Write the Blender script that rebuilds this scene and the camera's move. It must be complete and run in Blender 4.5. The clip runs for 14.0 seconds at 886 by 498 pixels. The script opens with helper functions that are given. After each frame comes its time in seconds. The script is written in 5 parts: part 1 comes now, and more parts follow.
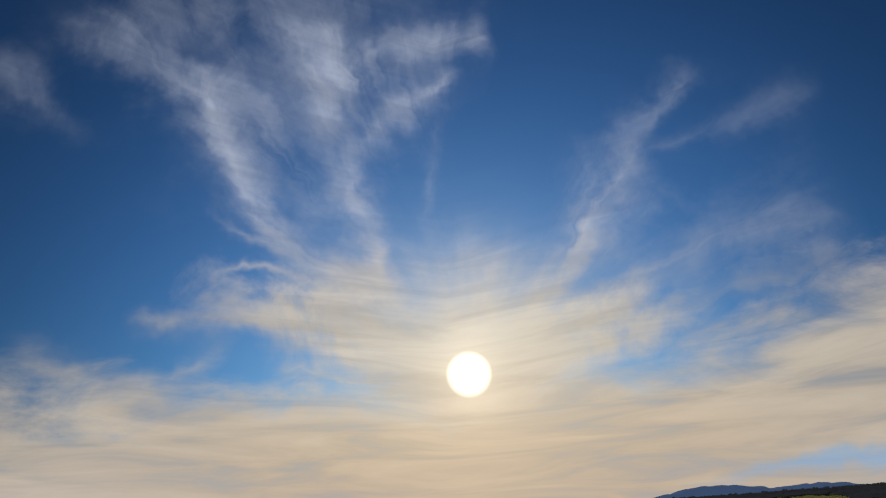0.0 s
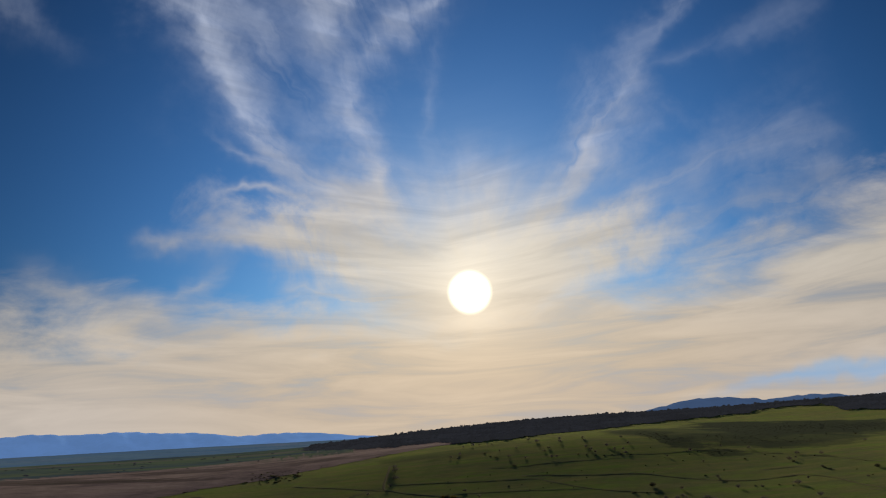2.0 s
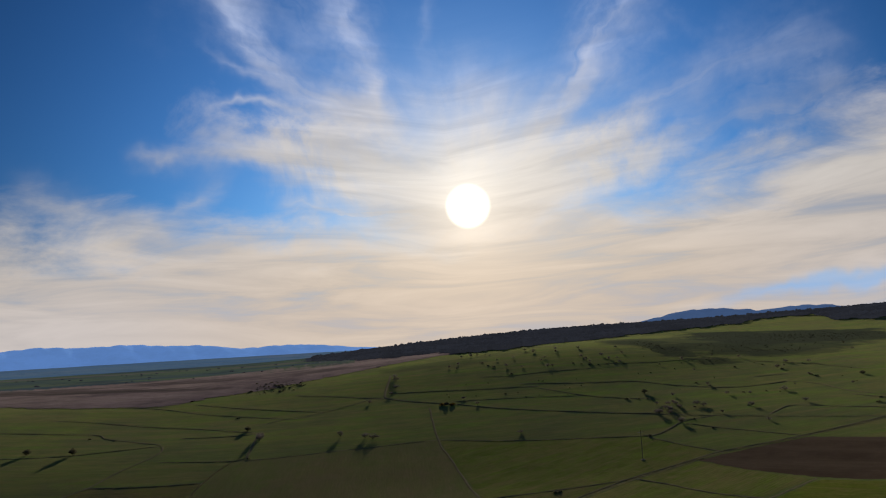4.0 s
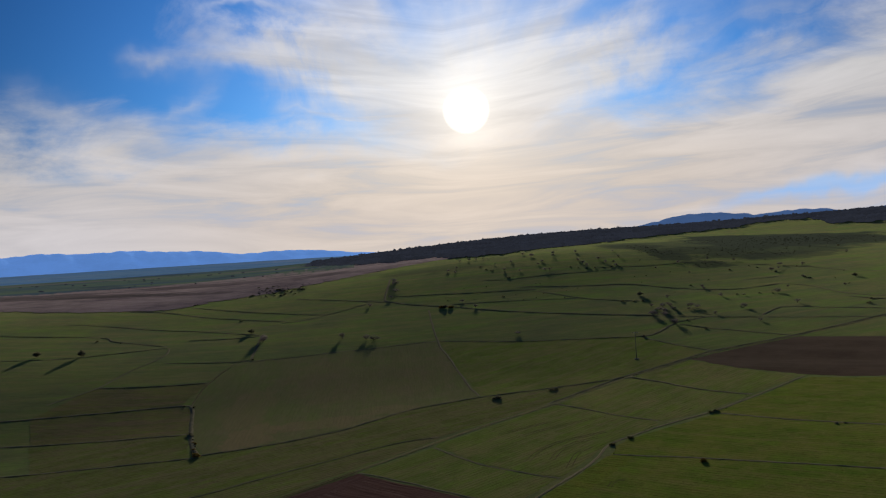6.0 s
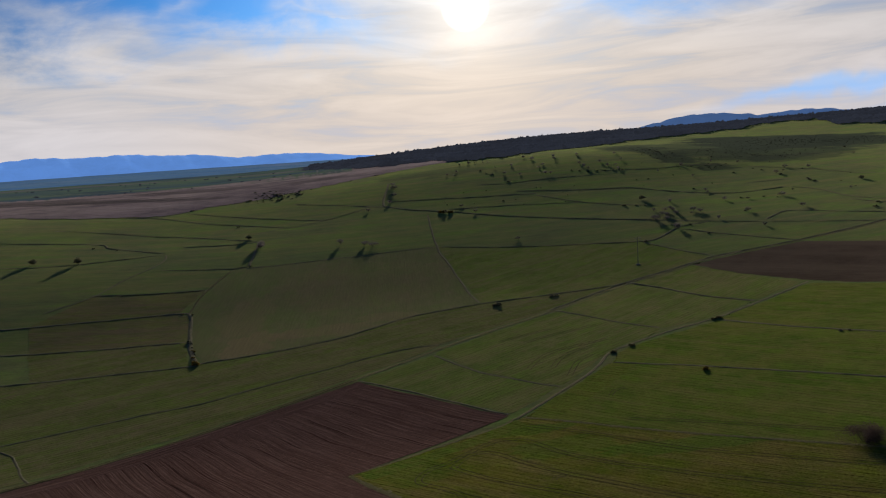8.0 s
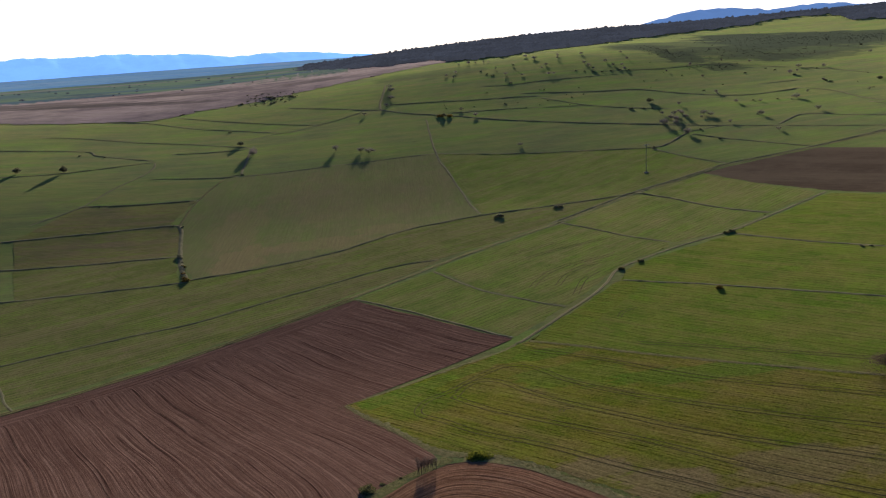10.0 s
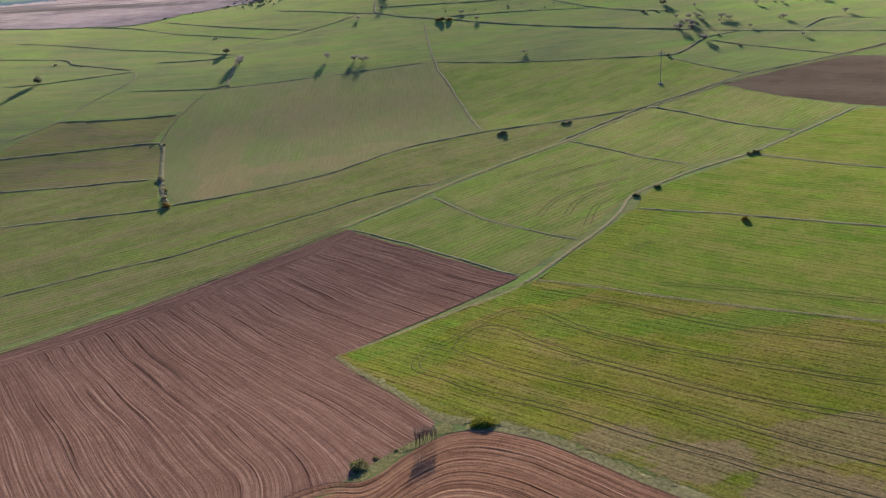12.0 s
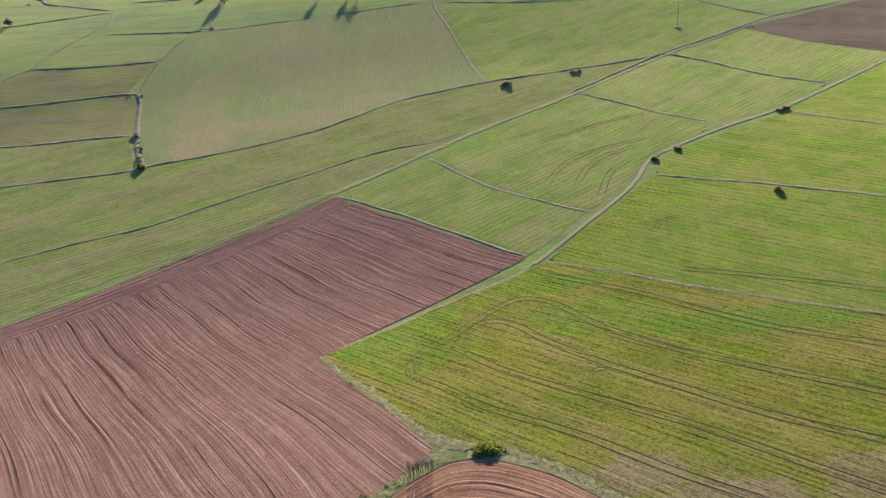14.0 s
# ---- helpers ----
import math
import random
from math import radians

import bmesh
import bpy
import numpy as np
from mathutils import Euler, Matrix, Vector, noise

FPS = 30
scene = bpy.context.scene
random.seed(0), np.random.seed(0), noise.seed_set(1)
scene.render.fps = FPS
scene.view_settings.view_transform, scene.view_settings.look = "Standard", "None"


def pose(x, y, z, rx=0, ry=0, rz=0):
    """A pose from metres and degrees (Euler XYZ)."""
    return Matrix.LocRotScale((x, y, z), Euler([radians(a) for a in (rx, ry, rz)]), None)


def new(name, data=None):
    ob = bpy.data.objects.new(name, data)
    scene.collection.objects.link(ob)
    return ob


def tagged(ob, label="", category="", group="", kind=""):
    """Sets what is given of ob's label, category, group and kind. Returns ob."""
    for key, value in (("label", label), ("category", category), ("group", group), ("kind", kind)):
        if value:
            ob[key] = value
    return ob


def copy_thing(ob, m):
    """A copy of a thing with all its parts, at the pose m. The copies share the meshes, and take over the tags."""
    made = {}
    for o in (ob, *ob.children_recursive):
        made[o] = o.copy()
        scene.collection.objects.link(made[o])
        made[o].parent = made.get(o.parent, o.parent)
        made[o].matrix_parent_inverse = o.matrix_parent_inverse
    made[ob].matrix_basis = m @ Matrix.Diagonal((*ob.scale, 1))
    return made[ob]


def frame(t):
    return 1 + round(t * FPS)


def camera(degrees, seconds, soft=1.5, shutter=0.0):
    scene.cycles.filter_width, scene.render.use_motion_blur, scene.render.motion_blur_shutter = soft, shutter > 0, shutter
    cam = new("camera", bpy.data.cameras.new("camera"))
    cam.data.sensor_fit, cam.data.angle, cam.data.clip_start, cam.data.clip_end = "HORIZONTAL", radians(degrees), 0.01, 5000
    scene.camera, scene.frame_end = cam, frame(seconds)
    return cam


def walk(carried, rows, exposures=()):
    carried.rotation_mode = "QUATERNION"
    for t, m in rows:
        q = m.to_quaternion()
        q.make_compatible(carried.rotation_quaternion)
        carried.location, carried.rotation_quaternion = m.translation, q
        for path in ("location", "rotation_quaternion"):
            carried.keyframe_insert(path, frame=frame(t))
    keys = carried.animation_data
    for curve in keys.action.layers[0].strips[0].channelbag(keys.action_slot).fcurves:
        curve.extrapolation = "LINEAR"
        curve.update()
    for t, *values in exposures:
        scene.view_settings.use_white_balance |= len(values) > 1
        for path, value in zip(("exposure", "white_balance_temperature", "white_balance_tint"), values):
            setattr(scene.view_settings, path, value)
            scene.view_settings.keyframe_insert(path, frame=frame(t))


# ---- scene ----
cam = camera(59.4, 14.0, 1.15)

# seconds, place, yaw to the left, pitch upward, roll
PATH = [
    (0, -3.39, 21.26, 82.30, 0.03, 18.85, -2.72),
    (0.5, -3.18, 21.16, 82.07, 0.11, 17.60, -2.79),
    (1, -2.97, 20.44, 81.87, 0.20, 16.02, -2.87),
    (1.5, -2.74, 19.11, 81.68, 0.30, 14.34, -2.94),
    (2, -2.52, 17.16, 81.52, 0.38, 12.89, -3.01),
    (2.5, -2.39, 16.07, 81.37, 0.43, 11.46, -3.06),
    (3, -2.44, 14.93, 81.23, 0.47, 9.89, -3.13),
    (5.5, -2.97, 10.18, 80.45, 0.79, 1.35, -3.36),
    (6, -3.09, 10.72, 80.39, 0.85, -0.41, -3.41),
    (6.5, -3.07, 12.41, 80.48, 0.93, -2.19, -3.47),
    (7, -3.07, 14.90, 80.73, 1.03, -3.99, -3.54),
    (7.5, -3.12, 17.45, 81.06, 1.12, -5.77, -3.62),
    (8, -3.17, 20.27, 81.46, 1.23, -7.57, -3.70),
    (8.5, -3.20, 23.73, 81.88, 1.34, -9.37, -3.75),
    (11, -3.74, 48.49, 83.64, 1.89, -18.49, -4.14),
    (11.5, -3.80, 54.46, 83.91, 2.01, -20.27, -4.22),
    (12, -3.82, 60.56, 84.08, 2.13, -21.84, -4.30),
    (12.5, -3.84, 66.72, 84.21, 2.25, -23.42, -4.35),
    (13, -3.75, 73.06, 84.41, 2.37, -24.70, -4.44),
    (13.5, -3.69, 79.38, 84.64, 2.44, -25.60, -4.53),
    (14, -3.58, 85.70, 84.88, 2.53, -26.50, -4.56),
]
EXPOSURES = [(0.0, -0.04, 6500, 10), (1.5, 0.03, 6400, 10), (3.0, 0.15, 6200, 12), (5.5, 0.28, 5600, 13), (7.5, 0.42, 5550, 13), (8.5, 0.52, 5550, 13), (9.6, 1.3, 5650, 12), (11.0, 2.2, 5700, 12), (12.5, 2.96, 5450, 13), (14.0, 3.35, 5450, 13)]
walk(cam, [(t, pose(x, y, z, 90 + pitch, 0, yaw) @ pose(0, 0, 0, 0, 0, roll)) for t, x, y, z, yaw, pitch, roll in PATH], EXPOSURES)

# ---- the lie of the land ----
NEAR = (-0.0, 0.0925, -0.0521, 0.000119, -0.000137, 0.0001256)
AZ = [-180, -50, -30, -20, -12, -6, 0, 6, 12, 20, 30, 50, 180]
RINGS = [0, 600, 800, 950, 1300, 1800, 2500, 5200]
RING_600 = [10, 16, 14, 12, 14, 17, 19, 20, 22, 22, 24, 28, 20]
RING_800 = [20, 40, 38, 34, 37, 41, 45, 46, 46, 37, 40, 46, 30]
RING_950 = [30, 44, 44, 42, 44, 55, 62, 67, 68, 52, 46, 60, 30]
RING_1300 = [40, 44, 45, 44, 46, 55, 62, 62, 67, 62, 60, 90, 40]
RING_1800 = [44, 44, 44, 44, 47, 66, 78, 92, 90, 94, 104, 135, 44]
RING_2500 = [44, 44, 44, 44, 44, 40, 40, 40, 44, 50, 60, 80, 44]
CX, CY = -3.0, 20.0
def land_table():
    rows = [RING_600, RING_600, RING_800, RING_950, RING_1300, RING_1800, RING_2500, [44.0] * 13]
    az = np.arange(-180, 181, 1.0)
    rr = np.arange(0, 5201, 25.0)
    ring = np.array([np.interp(az, AZ, row) for row in rows])
    t = np.stack([np.interp(rr, RINGS, ring[:, k]) for k in range(len(az))], 1)
    for _ in range(3):
        p = np.pad(t, ((0, 0), (3, 3)), mode="wrap")
        t = sum(p[:, k:k + len(az)] for k in range(7)) / 7
        p = np.pad(t, ((2, 2), (0, 0)), mode="edge")
        t = sum(p[k:k + len(rr)] for k in range(5)) / 5
    return t
TABLE = land_table()
def rough_height(x, y):
    x, y = np.asarray(x, float), np.asarray(y, float)
    dx, dy = x - CX, y - CY
    r = np.hypot(dx, dy)
    az = np.degrees(np.arctan2(dx, dy))
    u, v = np.clip(r / 25.0, 0, 207.999), np.clip(az + 180, 0, 359.999)
    i, j = u.astype(int), v.astype(int)
    fu, fv = u - i, v - j
    far = (TABLE[i, j] * (1 - fu) + TABLE[i + 1, j] * fu) * (1 - fv) + (TABLE[i, j + 1] * (1 - fu) + TABLE[i + 1, j + 1] * fu) * fv
    a, b, c, d, e, f = NEAR
    nx, ny = np.clip(x, -350, 350), np.clip(y, -50, 620)
    near = a + b * nx + c * ny + d * nx * nx + e * nx * ny + f * ny * ny
    t, q = (242 - np.maximum(y, 130)) / 55.0, 3 - 0.06 * x
    near = near + 0.5 * (t + np.sqrt(t * t + 0.12)) * 0.97 * np.minimum(0.5 * (q + np.sqrt(q * q + 3)), 4.6)
    s = np.clip((r - 420) / 260.0, 0, 1)
    s = s * s * (3 - 2 * s)
    return near * (1 - s) + far * s


def height(x, y):
    """The lie of the land: a gentle tilted valley floor that climbs into rings of hills."""
    x, y = np.asarray(x, float), np.asarray(y, float)
    dx, dy = x - CX, y - CY
    r = np.maximum(np.hypot(dx, dy), 1.0)
    span = 75 * np.clip((r - 330) / 150.0, 0, 1)
    z = 0.0
    for k, share in ((-1, 0.12), (-0.66, 0.16), (-0.33, 0.2), (0, 0.04), (0.33, 0.2), (0.66, 0.16), (1, 0.12)):
        z = z + share * rough_height(x + dx / r * span * k, y + dy / r * span * k)
    return z

# ---- sky and sun ----
SUN_AZ, SUN_EL, LIGHT_EL = 1.45, 9.6, 10.6  # lamp raised one degree above the visible sun to brighten slopes and shorten shadows
SUN_DIR = Vector((math.sin(radians(SUN_AZ)) * math.cos(radians(SUN_EL)), math.cos(radians(SUN_AZ)) * math.cos(radians(SUN_EL)), math.sin(radians(SUN_EL))))
sun = new("sun", bpy.data.lights.new("sun", "SUN"))
sun.data.energy, sun.data.angle, sun.data.color = 2.4, radians(0.8), (1.0, 0.86, 0.66)
LIGHT_DIR = Vector((SUN_DIR.x, SUN_DIR.y, math.hypot(SUN_DIR.x, SUN_DIR.y) * math.tan(radians(LIGHT_EL)))).normalized()
sun.matrix_world = Matrix.Translation((0, 0, 300)) @ LIGHT_DIR.to_track_quat("Z", "Y").to_matrix().to_4x4()


class Nodes:
    """Short ways to add nodes to a tree."""

    def __init__(self, tree):
        self.tree = tree

    def add(self, kind, **values):
        n = self.tree.nodes.new(kind)
        for key, value in values.items():
            setattr(n, key, value)
        return n

    def put(self, socket, value):
        if isinstance(value, bpy.types.NodeSocket):
            self.tree.links.new(value, socket)
        elif value is not None:
            socket.default_value = value

    def math(self, op, a, b=None, c=None, clamp=False):
        n = self.add("ShaderNodeMath", operation=op, use_clamp=clamp)
        for socket, value in zip(n.inputs, (a, b, c)):
            self.put(socket, value)
        return n.outputs[0]

    def span(self, value, a, b, lo=0.0, hi=1.0):
        n = self.add("ShaderNodeMapRange", interpolation_type="SMOOTHSTEP")
        for socket, v in zip(n.inputs, (value, a, b, lo, hi)):
            self.put(socket, v)
        return n.outputs[0]

    def mix(self, factor, a, b, blend="MIX"):
        n = self.add("ShaderNodeMix", data_type="RGBA", blend_type=blend)
        self.put(n.inputs[0], factor)
        self.put(n.inputs[6], a if isinstance(a, bpy.types.NodeSocket) else (*a, 1))
        self.put(n.inputs[7], b if isinstance(b, bpy.types.NodeSocket) else (*b, 1))
        return n.outputs[2]

    def join(self, x, y, z=0.0):
        n = self.add("ShaderNodeCombineXYZ")
        for socket, v in zip(n.inputs, (x, y, z)):
            self.put(socket, v)
        return n.outputs[0]

    def noise(self, vector, scale, detail=4.0, rough=0.55, distort=0.0):
        n = self.add("ShaderNodeTexNoise")
        self.put(n.inputs["Vector"], vector)
        for key, v in (("Scale", scale), ("Detail", detail), ("Roughness", rough), ("Distortion", distort)):
            n.inputs[key].default_value = v
        return n.outputs[0]

    def rowed(self, vector, along, across, turn):
        """Coordinates stretched along a bearing: noise cells per metre along and across it."""
        n = self.add("ShaderNodeMapping", vector_type="TEXTURE")
        self.put(n.inputs[0], vector)
        n.inputs[2].default_value, n.inputs[3].default_value = (0, 0, turn), (1 / along, 1 / across, 20.0)
        return n.outputs[0]

    def mapped(self, vector, scale=(1, 1, 1), turn=0.0, shift=(0, 0, 0)):
        n = self.add("ShaderNodeMapping")
        self.put(n.inputs[0], vector)
        n.inputs[1].default_value, n.inputs[2].default_value, n.inputs[3].default_value = shift, (0, 0, turn), scale
        return n.outputs[0]


def make_sky():
    world = bpy.data.worlds.new("evening_sky")
    scene.world = world
    world.use_nodes = True
    world.node_tree.nodes.clear()
    k = Nodes(world.node_tree)
    m = k.math
    sky = k.add("ShaderNodeTexSky", sky_type="NISHITA", sun_disc=False, sun_elevation=radians(LIGHT_EL), sun_rotation=radians(SUN_AZ))
    sky.air_density, sky.dust_density, sky.ozone_density, sky.altitude = 1.0, 0.4, 2.2, 600
    way = k.add("ShaderNodeTexCoord").outputs["Generated"]
    xyz = k.add("ShaderNodeSeparateXYZ")
    k.put(xyz.inputs[0], way)
    x, y, z = xyz.outputs
    ahead = m("MAXIMUM", y, 0.06)
    front = k.span(y, 0.1, 0.45)
    u0, v0 = m("DIVIDE", x, ahead), m("DIVIDE", z, ahead)
    flat = k.join(u0, v0)
    # wind-torn drift of the cloud sheets
    drift = k.noise(k.mapped(flat, (1, 1, 1)), 6.0, 4.0, 0.62)
    drift2 = k.noise(k.mapped(flat, (1, 1, 1), 0.0, (7.3, 2.1, 0)), 6.0, 4.0, 0.62)
    u = m("ADD", u0, m("MULTIPLY", m("SUBTRACT", drift, 0.5), 0.10))
    v = m("ADD", v0, m("MULTIPLY", m("SUBTRACT", drift2, 0.5), 0.10))
    # distance from the sun, in the sky
    us, vs = math.tan(radians(SUN_AZ)), math.tan(radians(SUN_EL)) / math.cos(radians(SUN_AZ))
    dot = k.add("ShaderNodeVectorMath", operation="DOT_PRODUCT")
    k.put(dot.inputs[0], way)
    dot.inputs[1].default_value = SUN_DIR
    rho = m("ARCCOSINE", m("MINIMUM", dot.outputs["Value"], 1.0))
    # fibres that run away from the sun
    du, dv = m("SUBTRACT", u, us), m("SUBTRACT", v, vs)
    around = m("ARCTAN2", dv, du)
    fibre = k.noise(k.join(m("MULTIPLY", around, 8.0), m("MULTIPLY", rho, 3.0), 3.0), 1.5, 5.0, 0.56, 0.5)
    fibre = k.span(fibre, 0.30, 0.70)
    fine = k.span(k.noise(k.mapped(flat, (1.0, 0.5, 1), 0.45), 9.0, 7.0, 0.62, 0.5), 0.30, 0.70)

    total = None

    def add(value):
        nonlocal total
        total = value if total is None else m("ADD", total, value)

    puffy = k.span(k.noise(flat, 7.0, 5.0, 0.6), 0.30, 0.70, 0.55, 1.75)

    def wisp(points, width, amount, edge=0.03):
        """A drawn-out streak of cloud through points of the sky, in tangents across and up."""
        p = np.array(points, float)
        steep = np.ptp(p[:, 1]) > np.ptp(p[:, 0])
        run, off = (1, 0) if steep else (0, 1)
        along, across = (v, u) if steep else (u, v)
        coefs = np.polyfit(p[:, run], p[:, off], min(len(p) - 1, 3))
        line = float(coefs[0])
        for c in coefs[1:]:
            line = m("MULTIPLY_ADD", along, line, float(c))
        d = m("DIVIDE", m("SUBTRACT", across, line), m("MULTIPLY", puffy, width))
        g = m("EXPONENT", m("MULTIPLY", m("POWER", m("ABSOLUTE", d), 1.5), -1.0))
        low, high = float(p[:, run].min()), float(p[:, run].max())
        g = m("MULTIPLY", g, k.span(along, low - edge, low + edge))
        g = m("MULTIPLY", g, k.span(along, high + edge, high - edge))
        add(m("MULTIPLY", g, amount))

    def puff(cu, cv, ru, rv, amount, lean=0.0):
        a, b = m("SUBTRACT", u, cu), m("SUBTRACT", v, cv)
        b = m("SUBTRACT", b, m("MULTIPLY", a, lean))
        a, b = m("DIVIDE", a, ru), m("DIVIDE", b, rv)
        r2 = m("ADD", m("MULTIPLY", a, a), m("MULTIPLY", b, b))
        add(m("MULTIPLY", m("EXPONENT", m("MULTIPLY", r2, -1.0)), amount))

    plume = [(-0.345, 0.640), (-0.319, 0.576), (-0.295, 0.502), (-0.269, 0.440), (-0.240, 0.387)]
    wisp(plume, 0.015, 0.85)                                                                       # the long plume
    wisp(plume, 0.045, 0.20)
    wisp([(-0.250, 0.400), (-0.188, 0.344), (-0.112, 0.300), (-0.07, 0.285)], 0.018, 0.60)
    wisp([(-0.475, 0.751), (-0.438, 0.673), (-0.376, 0.627), (-0.319, 0.576)], 0.045, 0.34, 0.05)  # its faint upper end
    wisp([(-0.092, 0.290), (-0.100, 0.347), (-0.115, 0.406), (-0.122, 0.458)], 0.013, 0.75)        # the narrow strand beside it
    wisp([(-0.115, 0.400), (-0.122, 0.458), (-0.105, 0.520), (-0.068, 0.555)], 0.030, 0.48)
    puff(-0.158, 0.624, 0.050, 0.050, 0.85)                                                        # the ragged head
    puff(-0.188, 0.690, 0.045, 0.032, 0.55)
    puff(-0.128, 0.610, 0.032, 0.028, 0.45)
    puff(-0.160, 0.555, 0.026, 0.036, 0.45, 0.5)
    puff(-0.170, 0.520, 0.060, 0.080, 0.12)
    puff(-0.262, 0.600, 0.070, 0.100, 0.20)
    puff(-0.260, 0.740, 0.200, 0.060, 0.24)
    wisp([(-0.100, 0.631), (-0.040, 0.661), (0.019, 0.673), (0.071, 0.680)], 0.020, 0.55, 0.02)
    wisp([(-0.090, 0.560), (-0.018, 0.574), (0.025, 0.607)], 0.015, 0.62, 0.02)
    puff(-0.040, 0.620, 0.060, 0.050, 0.28)
    wisp([(-0.249, 0.563), (-0.240, 0.500), (-0.237, 0.447)], 0.020, 0.18)
    wisp([(-0.022, 0.340), (-0.014, 0.461), (0.000, 0.522)], 0.010, 0.14)
    wisp([(-0.651, 0.680), (-0.600, 0.610), (-0.553, 0.561)], 0.034, 0.22, 0.05)
    wisp([(0.104, 0.242), (0.154, 0.302), (0.182, 0.349), (0.229, 0.400), (0.252, 0.440)], 0.012, 0.62)  # the lone streamer
    wisp([(0.160, 0.300), (0.200, 0.345), (0.244, 0.410), (0.267, 0.481)], 0.034, 0.28)
    wisp([(0.190, 0.360), (0.205, 0.400), (0.222, 0.440)], 0.010, 0.30)
    wisp([(0.262, 0.450), (0.288, 0.500), (0.314, 0.533), (0.352, 0.596)], 0.020, 0.34)
    wisp([(0.306, 0.471), (0.418, 0.518), (0.521, 0.549)], 0.018, 0.16, 0.06)
    wisp([(0.230, 0.275), (0.320, 0.320), (0.420, 0.356), (0.530, 0.358)], 0.036, 0.24, 0.06)
    wisp([(0.300, 0.225), (0.400, 0.262), (0.540, 0.300)], 0.020, 0.26, 0.06)
    wisp([(-0.300, 0.326), (-0.234, 0.318), (-0.173, 0.299)], 0.007, 0.60)                         # fibres beside the fan
    wisp([(-0.400, 0.259), (-0.307, 0.256), (-0.222, 0.243)], 0.007, 0.52)
    wisp([(-0.310, 0.392), (-0.219, 0.353)], 0.009, 0.35)
    wisp([(-0.350, 0.188), (-0.298, 0.213)], 0.010, 0.40)
    wisp([(-0.210, 0.181), (-0.130, 0.172)], 0.006, 0.35)
    puff(-0.405, 0.168, 0.045, 0.018, 0.40, -0.35)
    puff(-0.495, 0.200, 0.050, 0.022, 0.30, -0.4)
    wisps = m("MULTIPLY", total, m("MULTIPLY_ADD", m("MULTIPLY", m("ADD", fibre, fine), 0.5), 1.25, 0.08))
    wisps = m("MULTIPLY", wisps, front)
    # the low veil, whose top climbs to one side
    rise = m("MULTIPLY", m("MAXIMUM", m("SUBTRACT", u0, 0.24), 0.0), 0.25)
    top = m("MULTIPLY_ADD", rise, front, 0.150)
    ragged = m("MULTIPLY", m("SUBTRACT", k.noise(k.mapped(flat, (1.0, 2.4, 1), -0.12), 5.0, 7.0, 0.60, 0.35), 0.5), 0.20)
    height_up = m("ADD", k.math("ARCTAN2", z, m("SQRT", m("ADD", m("MULTIPLY", x, x), m("MULTIPLY", y, y)))), ragged)
    veil = k.span(m("SUBTRACT", top, height_up), -0.045, 0.055)
    bands = k.noise(k.mapped(k.join(u0, m("MULTIPLY", v0, m("MULTIPLY_ADD", m("ABSOLUTE", u0), -0.55, 1.0))), (1.6, 15.0, 1)), 2.4, 6.0, 0.58, 0.7)
    veil = m("MULTIPLY", veil, k.span(bands, 0.22, 0.52, 0.66, 1.0))
    # the fan of fibres that opens round the sun
    turn = lambda at, wide: m("EXPONENT", m("MULTIPLY", m("POWER", m("DIVIDE", m("SUBTRACT", around, at), wide), 2.0), -1.0))
    reach = m("ADD", 0.120, m("ADD", m("MULTIPLY", turn(2.72, 0.32), 0.165), m("MULTIPLY", turn(0.30, 0.40), 0.11)))
    spread = m("ARCTAN2", m("SUBTRACT", v0, vs), m("SUBTRACT", u0, us))
    strands = m("ADD", m("MULTIPLY", k.noise(k.join(m("MULTIPLY", spread, 2.6), m("MULTIPLY", rho, 3.0), 9.0), 1.6, 5.0, 0.55, 0.4), 0.32), m("MULTIPLY", k.noise(k.mapped(flat, (1, 1, 1), 0.0, (3.1, 0, 0)), 7.0, 7.0, 0.62, 0.5), 0.68))
    reach = m("MULTIPLY", reach, k.span(strands, 0.34, 0.66, 0.72, 1.22))
    away = m("SQRT", m("ADD", m("MULTIPLY", du, du), m("MULTIPLY", dv, dv)))
    fan = m("MULTIPLY", k.span(m("SUBTRACT", reach, away), -0.10, 0.08), front)
    fan = m("MULTIPLY", fan, k.span(strands, 0.30, 0.58, 0.74, 1.0))
    veil = m("MAXIMUM", veil, fan)
    # a long clear gap low over the hills
    gap = m("DIVIDE", m("SUBTRACT", v, m("MULTIPLY_ADD", u, 0.16, -0.036)), 0.009)
    gap = m("MULTIPLY", m("EXPONENT", m("MULTIPLY", m("MULTIPLY", gap, gap), -1.0)), k.span(u, 0.26, 0.46))
    veil = m("MULTIPLY", veil, m("SUBTRACT", 1.0, m("MULTIPLY", m("MULTIPLY", gap, front), 0.6)))
    core = m("EXPONENT", m("MULTIPLY", m("POWER", m("DIVIDE", rho, 0.13), 2.0), -1.0))
    veil = m("SUBTRACT", 1.0, m("MULTIPLY", m("SUBTRACT", 1.0, m("MULTIPLY", veil, 0.93)), m("SUBTRACT", 1.0, core)))
    thin = m("EXPONENT", m("MULTIPLY", wisps, -1.45))
    cover = m("MULTIPLY", m("SUBTRACT", 1.0, m("MULTIPLY", m("SUBTRACT", 1.0, veil), thin)), 0.97)
    # light through the cloud: strongest round the sun, creamy below, cool above
    near = m("EXPONENT", m("MULTIPLY", rho, -5.5))
    low = k.mix(k.span(m("ABSOLUTE", m("SUBTRACT", u0, 0.05)), 0.16, 0.58), (1.0, 0.76, 0.50), (0.98, 0.81, 0.63))
